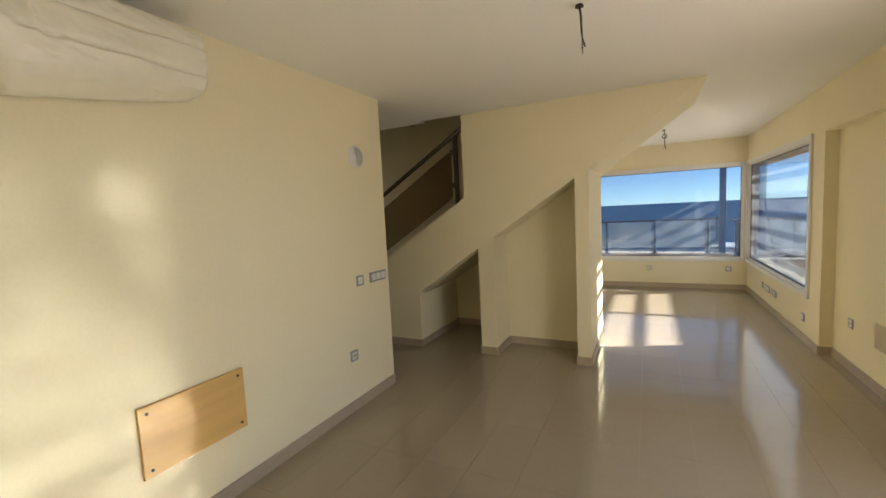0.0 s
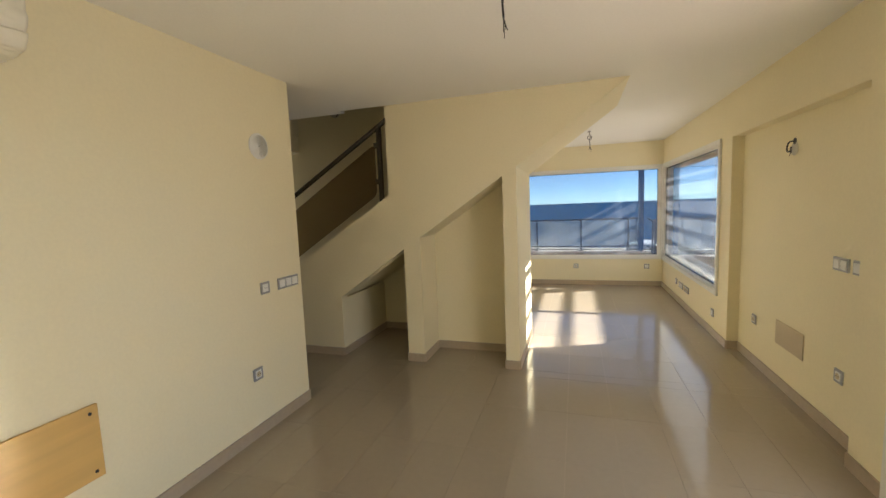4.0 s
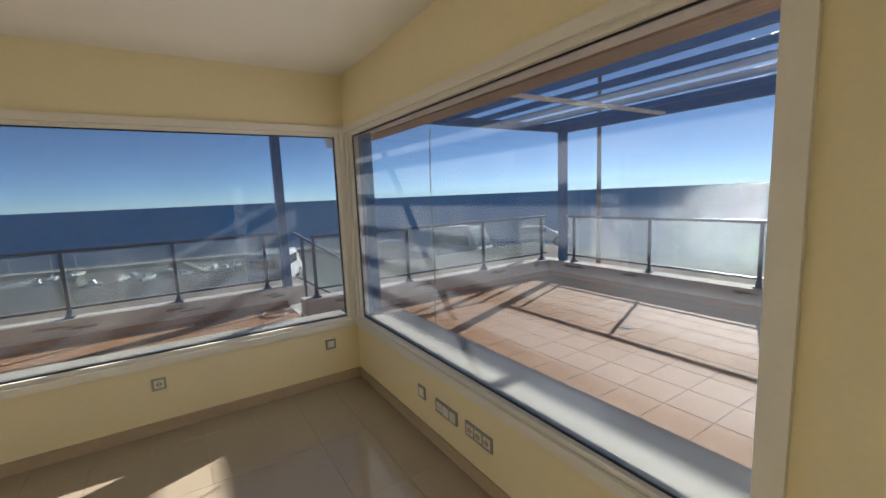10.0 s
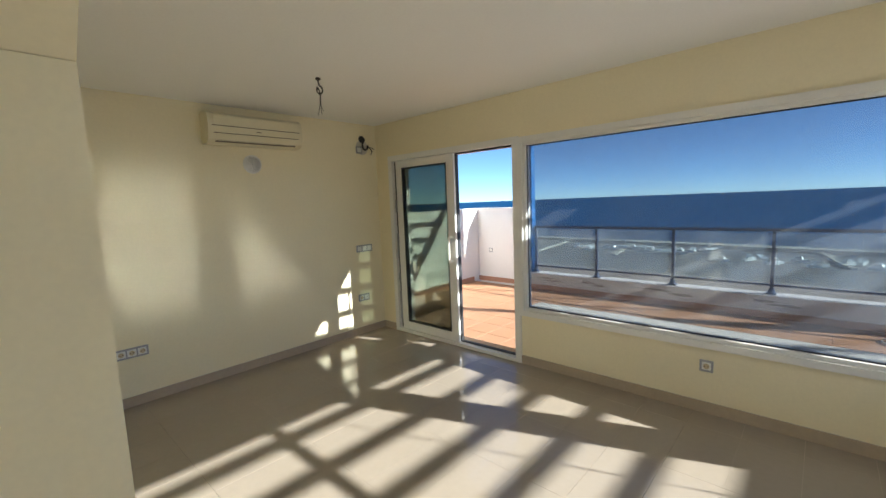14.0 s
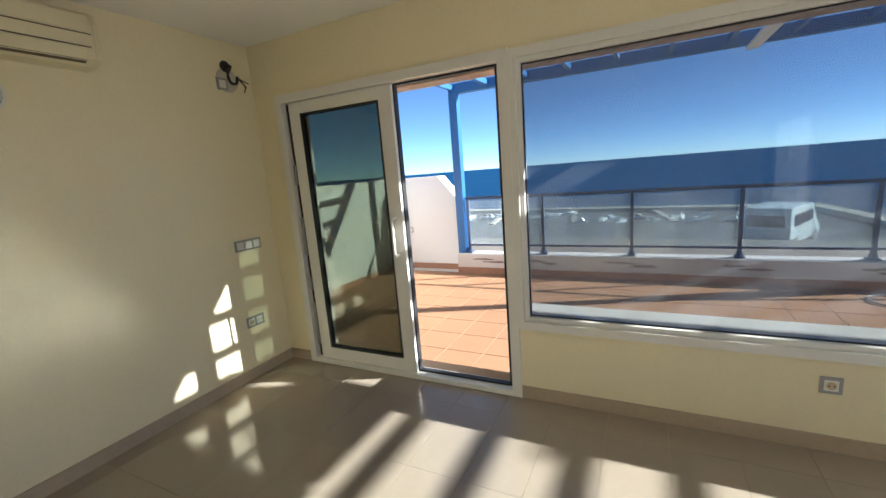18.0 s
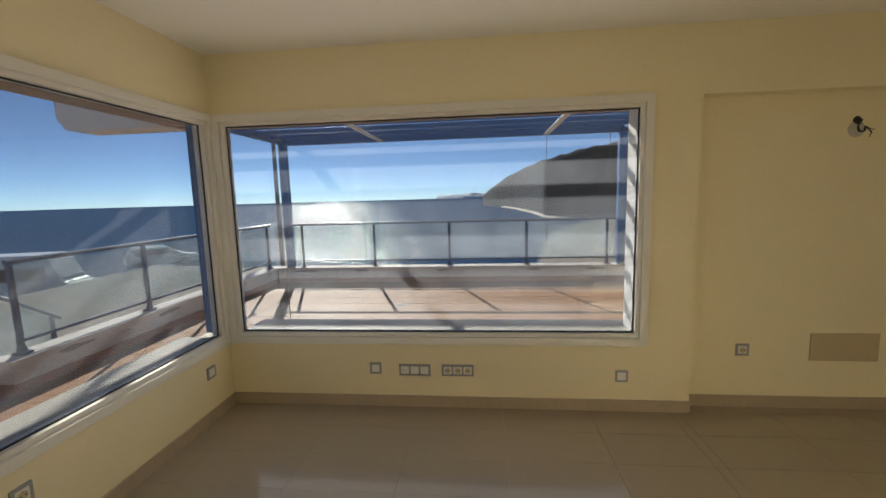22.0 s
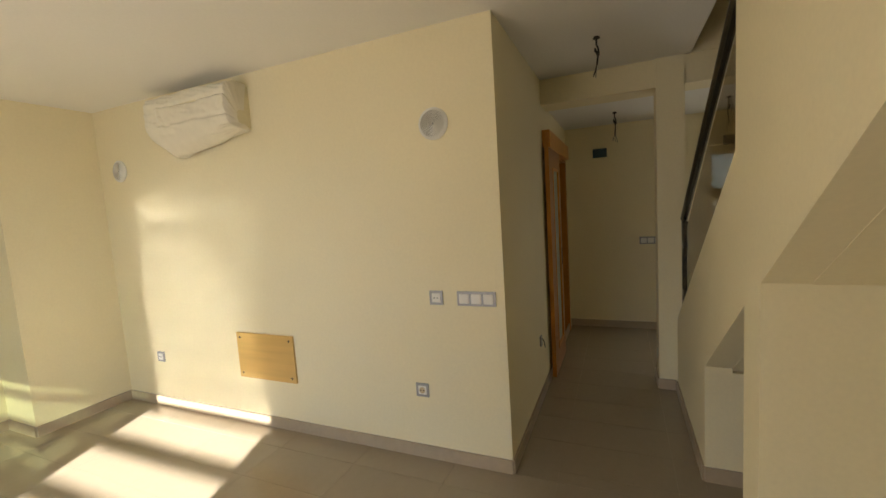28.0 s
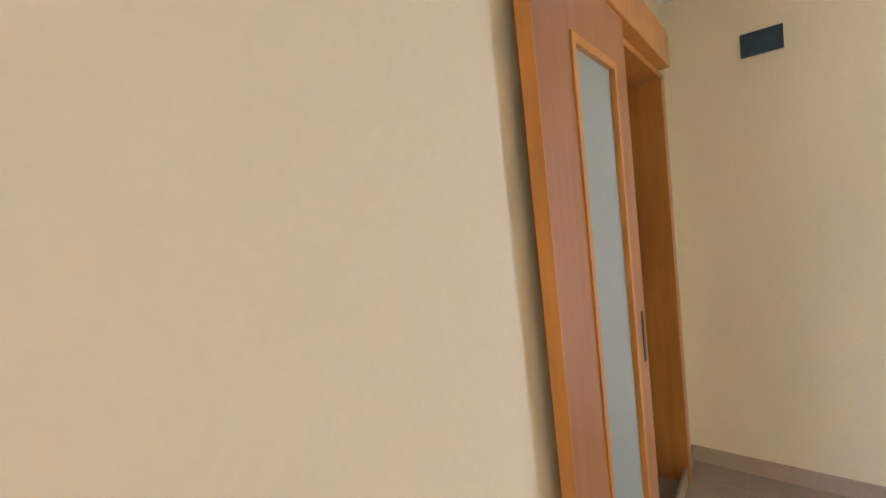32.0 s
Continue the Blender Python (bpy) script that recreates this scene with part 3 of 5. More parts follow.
part("post", B(-0.05, 0.05, -0.05, 0.05, 0.0, 2.10, bev=0.006), M_BLUE, jamb)

# ---- terrace ----
XT, YT1, YT2, XSTEP, XTW, YTS = 6.15, 10.70, 9.65, 1.78, -4.10, -1.50
bm = bmesh.new()
box(bm, XTW, XSTEP, YO, YT1, -0.20, -0.003)
box(bm, XSTEP, XT, YO, YT2, -0.20, -0.003)
box(bm, XO, XT, YTS, YO, -0.20, -0.003)
terrace = setting("terrace_floor", bm, M_TJOINT)
bm = bmesh.new()
box(bm, -2.95, 2.03, YT1, YT1 + 0.25, -0.2, 0.27)
box(bm, XSTEP, 2.03, YT2, YT2 + 0.25, -0.2, 0.27)
box(bm, XSTEP, 2.03, YT2 + 0.25, YT1, -0.2, 0.008)
box(bm, 2.03, XT + 0.25, YT2, YT2 + 0.25, -0.2, 0.27)
box(bm, XT, XT + 0.25, YTS, YT2, -0.2, 0.27)
kerb = setting("terrace_kerb", bm, M_KERB)
rg = random.Random(11)


def flake(w, h):
    """The outline of a long ragged patch of peeled paint."""
    n = 14
    return [(w / 2 * math.cos(2 * math.pi * i / n) * rg.uniform(0.75, 1.1), h / 2 * math.sin(2 * math.pi * i / n) * rg.uniform(0.4, 1.3)) for i in range(n)]


for x in (-2.55, -1.73, -0.70, 0.36, 1.45):
    for q in range(2):
        px, pz = x + rg.uniform(-0.10, 0.10) + 0.15 * q, 0.20 - 0.035 * q
        part("peeled_patch", P([(px + a, pz + b) for a, b in flake(rg.uniform(0.18, 0.42), 0.035)], 1, YT1 - 0.0025, YT1 + 0.002), M_PEEL, kerb)
for y in (9.2, 7.9, 6.5, 5.1, 3.8):
    py, pz = y + rg.uniform(-0.2, 0.2), 0.21
    part("peeled_patch", P([(py + a, pz + b) for a, b in flake(rg.uniform(0.25, 0.5), 0.05)], 0, XT - 0.0025, XT + 0.002), M_PEEL, kerb)
for x in (2.4, 3.5, 4.9, 5.8):
    px, pz = x + rg.uniform(-0.1, 0.1), 0.215
    part("peeled_patch", P([(px + a, pz + b) for a, b in flake(rg.uniform(0.2, 0.4), 0.05)], 1, YT2 - 0.0025, YT2 + 0.002), M_PEEL, kerb)
skirting("terrace_skirting", [(-2.95, YT1, XSTEP, YT1, 0, -1), (XSTEP, YT2, XSTEP, YT2 + 0.25, -1, 0), (XSTEP, YT2, XT, YT2, 0, -1), (XT, YTS, XT, YT2, -1, 0),
                              (XTW, YO, XTW, YT1, 1, 0), (XTW, YT1 + 0.18, -2.95, YT1 + 0.18, 0, -1), (2.70, -1.09, 3.30, -1.09, 0, 1), (3.30, YTS, XT, YTS, 0, 1), (XO, YTS, 2.70, YTS, 0, 1), (2.70, YTS, 2.70, -1.09, -1, 0), (3.30, YTS, 3.30, -1.09, 1, 0)], M_SKIRT, 0.085, -0.005, 0.014)
bm = bmesh.new()
box(bm, XTW - 0.2, XTW, YO, YT1 + 0.43, -0.2, 1.40)
prism(bm, [(XTW, -0.2), (-2.95, -0.2), (-2.95, 1.02), (-3.28, 1.40), (XTW, 1.40)], 1, YT1 + 0.18, YT1 + 0.43)
setting("terrace_wall_northwest", bm, M_RENDER)
setting("house_wall_west_outside", B(XTW - 0.2, XWF - 0.14, YO - 0.2, YO, -0.2, 2.7), M_RENDER)
bm = bmesh.new()
box(bm, XO, XT + 0.25, YTS - 0.25, YTS, -0.2, 3.2)
box(bm, 2.70, 3.30, YTS, -1.09, -0.2, 3.2)
setting("terrace_wall_south", bm, M_RENDER)
# white outer skin of the house
bm = bmesh.new()
S0, S1 = XO + 0.001, XO + 0.013
for y0, y1, z0, z1 in ((YTS, -1.08, -0.2, 2.10), (2.23, 4.79, -0.2, 2.10), (4.79, YO, -0.2, 0.484)):
    box(bm, S0, S1, y0, y1, z0, z1)
for x0, x1, z0, z1 in ((XWF - 0.14, -2.96, -0.2, 2.10), (-1.19, S1, -0.2, 0.484)):
    box(bm, x0, x1, YO + 0.001, YO + 0.013, z0, z1)
setting("outer_render", bm, M_RENDER)
# reveals in white
bm = bmesh.new()
box(bm, XE + 0.078, XO + 0.013, 4.79, 4.835, 0.516, 2.0785)
box(bm, XE + 0.102, XO + 0.013, 2.224, 2.2295, 0.0, 2.09)
box(bm, XE + 0.102, XO + 0.013, -1.0795, -1.074, 0.0, 2.09)
box(bm, -2.9595, -2.954, YN + 0.102, YO + 0.013, 0.0, 2.1)
box(bm, XE + 0.078, XO + 0.013, 4.797, YN, 2.0790, 2.0845)
box(bm, -1.18, XO + 0.013, YN + 0.078, YO + 0.013, 2.0790, 2.0845)
setting("reveals", bm, M_RENDER)

# eave with a moulded edge and a boarded underside, roof slab over it
OV = 0.28
prof = [(0.0, 2.12), (OV - 0.04, 2.12), (OV, 2.16), (OV, 2.28), (OV + 0.03, 2.32), (OV + 0.03, 2.46), (0.0, 2.46)]
bm = bmesh.new()
prism(bm, [(XO + 0.014 + a, b) for a, b in prof], 1, YTS, YO + OV)
prism(bm, [(YO + 0.014 + a, b) for a, b in prof], 0, XWF - 0.3, XO + 0.013)
setting("eave", bm, M_RENDER)
cn = thing("eave_corner_moulding", (0, 0, 0), "pale moulded cornice at the corner of the eave", "moulding")
part("moulding", P([(YO + OV + 0.002, 2.78), (9.27, 2.78), (9.25, 2.21), (9.225, 2.16), (9.20, 2.15), (9.195, 2.12), (9.13, 2.10), (YO + OV + 0.002, 2.10)], 0, 2.05, 2.29), M_RENDER, cn)
eb = thing("eave_boards", (0, 0, 0), "varnished wooden boards lining the underside of the eave", "boards")
for i in range(2, 6):
    part("board", B(XO + 0.018 + 0.042 * i, XO + 0.056 + 0.042 * i, YTS, YO + 0.25, 2.098, 2.118), M_EAVE, eb)
    part("board", B(XWF - 0.1, XO + 0.012, YO + 0.018 + 0.042 * i, YO + 0.056 + 0.042 * i, 2.098, 2.118), M_EAVE, eb)
bm = bmesh.new()
box(bm, XW - 0.5, XO + 0.2, YS - 0.6, YSTAIR, 2.64, 2.85)
box(bm, 0.92, XO + 0.2, YSTAIR, YBACK, 2.64, 2.85)
box(bm, XWF - 0.3, XO + 0.2, YBACK, YO + 0.2, 2.64, 2.85)
box(bm, XHALL - 0.2, -3.32, YHALL - 0.2, YBACK + 0.3, 2.64, 2.85)
box(bm, -3.32, XW - 0.5, YHALL - 0.2, YSTAIR, 2.64, 2.85)
setting("roof", bm, M_RENDER)

# ---- pergola ----
pe = thing("pergola_east", (0, 0, 0), "blue timber pergola with thin laths over the sea terrace", "pergola")
for x, y in ((6.28, 9.45), (6.28, 3.52), (6.28, -1.2)):
    part("post", B(x - 0.06, x + 0.06, y - 0.06, y + 0.06, 0.27, 2.49, bev=0.006), M_BLUE, pe)
part("front_beam", B(6.22, 6.34, YTS, 9.52, 2.49, 2.64, bev=0.006), M_BLUE, pe)
for y in (9.45, 3.52):
    part("cross_beam", B(XO + OV + 0.05, 6.218, y - 0.05, y + 0.05, 2.50, 2.62, bev=0.005), M_BLUE, pe)
for i in range(8):
    x = 5.80 - 0.48 * i
    part("lath", B(x - 0.022, x + 0.022, YTS, 9.44, 2.535, 2.605, bev=0.004), M_BLUE, pe)
for y in (7.60, 4.80):
    part("white_beam", B(2.9, 6.12, y - 0.04, y + 0.04, 2.462, 2.495, bev=0.006), M_WHITE, pe, "white metal beam")
pn = thing("pergola_north", (0, 0, 0), "blue timber pergola with thin laths over the narrow terrace", "pergola")
for x in (-2.90, 1.82):
    part("post", B(x - 0.06, x + 0.06, 10.77, 10.89, 0.27, 2.49, bev=0.006), M_BLUE, pn)
part("front_beam", B(-2.96, 1.88, 10.78, 10.88, 2.49, 2.62, bev=0.006), M_BLUE, pn)
part("end_beam", B(1.77, 1.87, YO + OV + 0.05, 10.778, 2.50, 2.62, bev=0.005), M_BLUE, pn)
part("lath", B(-2.922, -2.878, YO + OV + 0.05, 10.778, 2.53, 2.60, bev=0.004), M_BLUE, pn)
for i in range(8):
    x = -2.40 + 0.53 * i
    part("lath", B(x - 0.022, x + 0.022, YO + OV + 0.05, 10.778, 2.53, 2.60, bev=0.004), M_BLUE, pn)
part("white_beam", B(0.40, 0.52, 9.3, 10.9, 2.455, 2.487, bev=0.006), M_WHITE, pn, "white metal beam")


# ---- terrace railings ----
def railing(p0, p1, posts, label, z0=0.27, top=1.06):
    """A glass railing from p0 to p1; posts: distances along it."""
    p0, p1 = Vector((*p0, 0)), Vector((*p1, 0))
    d = (p1 - p0).length
    u = (p1 - p0).normalized()
    ang = math.degrees(math.atan2(u.y, u.x))
    ob = thing("terrace_railing", (p0.x, p0.y, z0), label, "railing", "railings round the terrace", rz=ang)
    hh = top - z0
    part("handrail", rod(bmesh.new(), (0, 0, hh), (d, 0, hh), 0.022, 12), M_RAIL, ob)
    part("bottom_rail", B(0, d, -0.012, 0.012, 0.10, 0.125), M_RAIL, ob)
    for s in posts:
        pst = part("post", B(s - 0.018, s + 0.018, -0.018, 0.018, 0.0, hh - 0.02), M_RAIL, ob)
        bm = B(s - 0.05, s + 0.05, -0.05, 0.05, 0.001, 0.022, bev=0.004)
        bmesh.ops.create_cone(bm, cap_ends=True, segments=10, radius1=0.04, radius2=0.026, depth=0.06, matrix=Matrix.Translation((s, 0, 0.05)))
        part("foot", bm, M_RAIL, pst)
    ends = [0.02, *posts, d - 0.02]
    for a, b in zip(ends, ends[1:]):
        if b - a > 0.1:
            g = part("glass_panel", B(a + 0.03, b - 0.03, -0.004, 0.004, 0.135, hh - 0.035), G_RAIL, ob, "dusty glass panel")
            g.visible_shadow = False
    return ob


railing((-2.82, 10.83), (1.84, 10.83), [0.02, 1.09, 2.17, 3.26, 4.36], "dark metal railing with dusty glass panels along the narrow terrace")
sr = thing("stair_railing", (1.96, 10.83, 0.27), "sloping dark metal railing with glass beside the outside steps", "railing")
part("handrail", rod(bmesh.new(), (0.0, 0, 0.79), (1.25, 0, -0.06), 0.022, 12), M_RAIL, sr)
part("bottom_rail", rod(bmesh.new(), (0.0, 0, 0.12), (1.25, 0, -0.73), 0.014, 8), M_RAIL, sr)
for q in (0.12, 1.15):
    part("post", B(q - 0.018, q + 0.018, -0.018, 0.018, -0.75 * q - 0.25, 0.77 - 0.68 * q), M_RAIL, sr)
g = part("glass_panel", P([(0.16, 0.04), (1.11, -0.60), (1.11, -0.02), (0.16, 0.63)], 1, -0.004, 0.004), G_RAIL, sr, "dusty glass panel")
g.visible_shadow = False
ost = thing("outside_steps", (2.031, 9.92, 0), "pale rendered steps leading down from the terrace", "steps")
for i in range(8):
    part("step", B(0.28 * i, 0.28 * (i + 1) - 0.002, 0.0, 0.86, -0.18 * i - 0.5, -0.18 * i - 0.02), M_KERB, ost)
railing((1.93, 9.775), (6.20, 9.775), [0.03, 1.39, 2.80, 4.15], "dark metal railing with dusty glass panels facing the car park")
railing((6.275, 9.37), (6.275, 3.60), [0.17, 1.53, 2.90, 4.26, 5.63], "dark metal railing with dusty glass panels facing the sea")
railing((6.275, 3.44), (6.275, -1.10), [0.9, 2.2, 3.5], "dark metal railing with dusty glass panels facing the sea")


def drain(x, y):
    ob = thing("floor_drain", (x, y, 0), "square metal drain grate set in terracotta tiles", "drain", "terrace drains")
    part("grate_frame", ring(bmesh.new(), 0, -0.07, 0.07, -0.07, 0.07, 0, 0.008, 0.02), M_DARK, ob)
    ob.children[0].matrix_basis = pose(0, 0, 0.003, 0, 90, 0)
    bm = bmesh.new()
    bmesh.ops.create_cone(bm, cap_ends=True, segments=16, radius1=0.045, radius2=0.04, depth=0.008, matrix=Matrix.Translation((0, 0, 0.004)))
    part("grate", bm, M_DARK, ob)


drain(-0.57, 9.45)
drain(4.55, 7.05)

# a curled length of cable by the outside steps
coil = thing("loose_cable", (1.52, 10.30, 0), "curled grey cable lying on the terracotta tiles", "cable")
part("cable", tube(smooth_path([(0.24, -0.10, 0.014), (0.20, 0.05, 0.012), (0.05, 0.16, 0.012), (-0.12, 0.12, 0.012), (-0.17, -0.04, 0.012), (-0.08, -0.16, 0.012), (0.08, -0.14, 0.012), (0.15, -0.02, 0.020), (0.08, 0.10, 0.024)]), 0.008), M_WIREG, coil)

# cords hanging outside
cord = thing("hanging_cord", (2.46, 7.62, 0), "thin grey cord hanging from the eave outside the window", "cord", "hanging cords")
part("cord", tube(smooth_path([(0.02, 0.0, 2.11), (0.0, 0.0, 1.6), (0.01, 0, 1.0), (-0.01, 0, 0.4), (0.03, 0.02, 0.02)]), 0.005), M_WIREG, cord)
cord = thing("hanging_cord", (2.62, -0.35, 0), "pale cable hanging from the eave and curling on the terrace", "cord", "hanging cords")
part("cord", tube(smooth_path([(-0.16, 0.0, 2.11), (-0.12, 0.0, 1.6), (-0.06, 0, 1.0), (0.0, 0, 0.4), (0.03, 0.10, 0.012), (0.10, 0.35, 0.012), (0.3, 0.5, 0.012)]), 0.006), M_BOARD, cord)
cord = thing("hanging_cord", (6.0, 3.80, 0), "thin pale cord hanging from the pergola", "cord", "hanging cords")
part("cord", tube(smooth_path([(0, 0, 2.49), (0.0, 0.01, 1.6), (0.01, 0, 0.8), (0.02, 0, 0.015)]), 0.005), M_WIREG, cord)
cord = thing("hanging_cord", (5.87, 4.825, 0), "thin dark cord hanging from a white pergola beam", "cord", "hanging cords")
part("cord", tube(smooth_path([(0, 0, 2.468), (0.0, 0.006, 1.9), (0.004, 0, 1.3), (0.0, 0.006, 0.72)]), 0.005), M_WIREG, cord)

# ---- ground, road, sea and distance ----
ZS = -20.0
bm = bmesh.new()
NX, NY = 60, 60
gv = {}


def ground_z(x, y):
    """Car park level near the house, then falling to the shore."""
    d = max(0.0, (x - 22) * 0.9, (y - 25) * 0.75)
    z = -2.0 - 0.02 * max(0, max(x - 16, y - 20)) - d * 0.30
    return max(z, ZS - 2.0) + 0.25 * noise.noise(Vector((x * 0.08, y * 0.08, 0)))


xs = [-400 + 8 * i for i in range(44)] + [-48 + 3 * i for i in range(46)] + [92, 100, 110, 125, 140]
ys = [-400 + 16 * i for i in range(23)] + [-32 + 3 * i for i in range(50)] + [120, 130, 145, 165, 190]
for i, x in enumerate(xs):
    for j, y in enumerate(ys):
        gv[i, j] = bm.verts.new((x, y, ground_z(x, y) if -6 < x or y > 12 or y < -4 else -3.0))
for i in range(len(xs) - 1):
    for j in range(len(ys) - 1):
        bm.faces.new((gv[i, j], gv[i + 1, j], gv[i + 1, j + 1], gv[i, j + 1]))
shade(setting("ground", bm, M_EARTH))
bm = bmesh.new()
bmesh.ops.create_grid(bm, x_segments=1, y_segments=1, size=4900, matrix=Matrix.Translation((0, 0, ZS)))
setting("water", bm, M_SEA)
bm = bmesh.new()
prism(bm, [(-140, 88), (40, 88), (52, 110), (46, 176), (-140, 196)], 2, ZS + 0.05, ZS + 0.25)
setting("water_harbour", bm, M_HARBOUR)
bm = bmesh.new()
prism(bm, [(-150, 196), (46, 176), (54, 108), (58, 108), (50, 182), (-150, 203)], 2, ZS, ZS + 1.6)
for i in range(5):
    prism(bm, [(-120 + 30 * i, 196 - 3.2 * i), (-118 + 30 * i, 196 - 3.2 * i), (-112 + 30 * i, 150), (-114 + 30 * i, 150)], 2, ZS + 0.25, ZS + 0.8)
setting("breakwater", bm, M_SAND)


def boat(length):
    """A small motor boat: hull with a pointed bow, cabin, windscreen, mast."""
    ob = thing("boat", (0, 0, 0), "small white motor boat moored in the harbour", "boat", "boats in the harbour")
    L, W = length, length * 0.3
    bm = bmesh.new()
    rings = []
    for k in range(7):
        t = k / 6
        w = W / 2 * (1 - max(0, t - 0.45) ** 1.6 * 2.6)
        w = max(w, 0.03)
        x = -L / 2 + L * t
        rings.append([bm.verts.new((x, s * w * q, z + 0.25 * t * t)) for s, q, z in ((-1, 1.0, 0.9), (-1, 0.7, 0.0), (1, 0.7, 0.0), (1, 1.0, 0.9))])
    for a, b in zip(rings, rings[1:]):
        for i in range(4):
            bm.faces.new((a[i], a[(i + 1) % 4], b[(i + 1) % 4], b[i]))
    bm.faces.new(rings[0][::-1])
    bm.faces.new(rings[-1])
    part("hull", bm, M_BOAT, ob)
    part("cabin", P([(-L * 0.25, 0.9), (L * 0.18, 0.95), (L * 0.08, 1.9), (-L * 0.2, 1.9)], 1, -W * 0.32, W * 0.32), M_BOAT, ob)
    part("cabin_window", P([(-L * 0.2, 1.35), (L * 0.135, 1.35), (L * 0.10, 1.7), (-L * 0.18, 1.7)], 1, -W * 0.325, W * 0.325), M_VGLASS, ob)
    return ob


rng = random.Random(4)
first = boat(4.6)
first.matrix_world = pose(-62, 168, ZS + 0.3, 0, 0, 20)
spots = [(-58, 166), (-52, 170), (-46, 164), (-38, 170), (-35, 163), (-29, 171), (-20, 150), (-14, 156), (-9, 151), (-4, 158), (1, 150), (6, 156), (11, 150), (15, 157), (22, 150), (26, 158), (30, 152), (-66, 160), (-74, 166)]
for x, y in spots:
    copy_thing(first, pose(x + rng.uniform(-1, 1), y, ZS + 0.3, 0, 0, rng.uniform(-40, 60)))
yacht = thing("sailing_boat", (-41, 167, ZS + 0.3), "white sailing boat with a tall mast moored in the harbour", "boat", "sailing boats in the harbour", rz=30)
part("hull", P([(-3, 0), (-2.8, 0.9), (3.4, 1.1), (2.4, 0)], 1, -0.8, 0.8), M_BOAT, yacht)
part("mast", rod(bmesh.new(), (0.3, 0, 0.9), (0.3, 0, 9.5), 0.11, 6, 0.07), M_BOAT, yacht)
part("boom", rod(bmesh.new(), (0.3, 0, 1.9), (-2.4, 0, 1.9), 0.09, 6), M_BOAT, yacht)
for x, y in ((-56, 172), (-49, 175), (-33, 172), (-28, 176), (-12, 160), (9, 160), (27, 165), (-70, 170)):
    copy_thing(yacht, pose(x, y, ZS + 0.3, 0, 0, rng.uniform(0, 180)))


def van(name, L, W, Ht, paint, label, boxy=True):
    """A parked van: body shell with a raked nose, side and front windows, wheels, bumpers."""
    ob = thing(name, (0, 0, 0), label, "van")
    if boxy:
        pr = [(-L / 2, 0.35), (L / 2 - 0.05, 0.35), (L / 2, 0.8), (L / 2 - 0.55, 1.05), (L / 2 - 1.25, Ht - 0.12), (L / 2 - 1.5, Ht), (-L / 2 + 0.12, Ht), (-L / 2, Ht - 0.15)]
    else:
        pr = [(-L / 2, 0.35), (L / 2, 0.35), (L / 2, 0.75), (L / 2 - 1.0, 0.95), (L / 2 - 1.8, Ht), (-L / 2 + 0.5, Ht), (-L / 2, 1.0)]
    bm = P(pr, 1, -W / 2, W / 2)
    bmesh.ops.bevel(bm, geom=bm.edges[:], offset=0.07, segments=2, profile=0.5, affect="EDGES")
    part("body", bm, paint, ob)
    zb, zt = (1.15, Ht - 0.3) if boxy else (0.98, Ht - 0.12)
    zt = min(zt, zb + 0.75)
    x1 = L / 2 - (1.35 if boxy else 1.75)
    part("side_window", B(-L / 2 + 0.4, x1, -W / 2 - 0.006, W / 2 + 0.006, zb, zt, bev=0.003), M_VGLASS, ob)
    nz = L / 2 - 0.62 if boxy else L / 2 - 1.1
    part("windscreen", P([(nz + 0.03, zb), (nz + 0.06, zb), (x1 + 0.10, zt + 0.1), (x1 + 0.07, zt + 0.1)], 1, -W / 2 + 0.12, W / 2 - 0.12), M_VGLASS, ob)
    part("rear_window", B(-L / 2 - 0.012, -L / 2 + 0.02, -W / 2 + 0.2, W / 2 - 0.2, zb, zt, bev=0.003), M_VGLASS, ob)
    for sx in (-L / 2 + 0.85, L / 2 - 0.9):
        for sy in (-W / 2 + 0.08, W / 2 - 0.08):
            wh = part("wheel", rod(bmesh.new(), (sx, sy - 0.1, 0.33), (sx, sy + 0.1, 0.33), 0.33, 18), M_TYRE, ob)
            part("rim", rod(bmesh.new(), (sx, sy - 0.105, 0.33), (sx, sy + 0.105, 0.33), 0.2, 14), M_PLATE, wh)
    part("bumper", B(L / 2 - 0.08, L / 2 + 0.06, -W / 2 + 0.05, W / 2 - 0.05, 0.38, 0.6, bev=0.03), M_RAIL, ob)
    return ob


v = van("camper_van", 5.4, 2.0, 2.6, M_VAN, "white camper van parked beyond the terrace railing")
v.matrix_world = pose(20.0, 31.8, ground_z(20.0, 31.8), 0, 0, -75)
v = van("delivery_van", 4.4, 1.8, 1.95, M_VAN, "white delivery van parked on the slope below the terrace")
v.matrix_world = pose(5.1, 29.4, ground_z(5.1, 29.4), 0, 0, 62)
v = van("parked_car", 4.0, 1.7, 1.45, M_CARGREY, "grey estate car parked below the terrace", False)
v.matrix_world = pose(12.2, 27.6, ground_z(12.2, 27.6), 0, 0, -50)
v = van("parked_car", 4.0, 1.7, 1.45, M_VAN, "white car parked below the terrace", False)
v.matrix_world = pose(24.0, 27.0, ground_z(24.0, 27.0), 0, 0, -40)


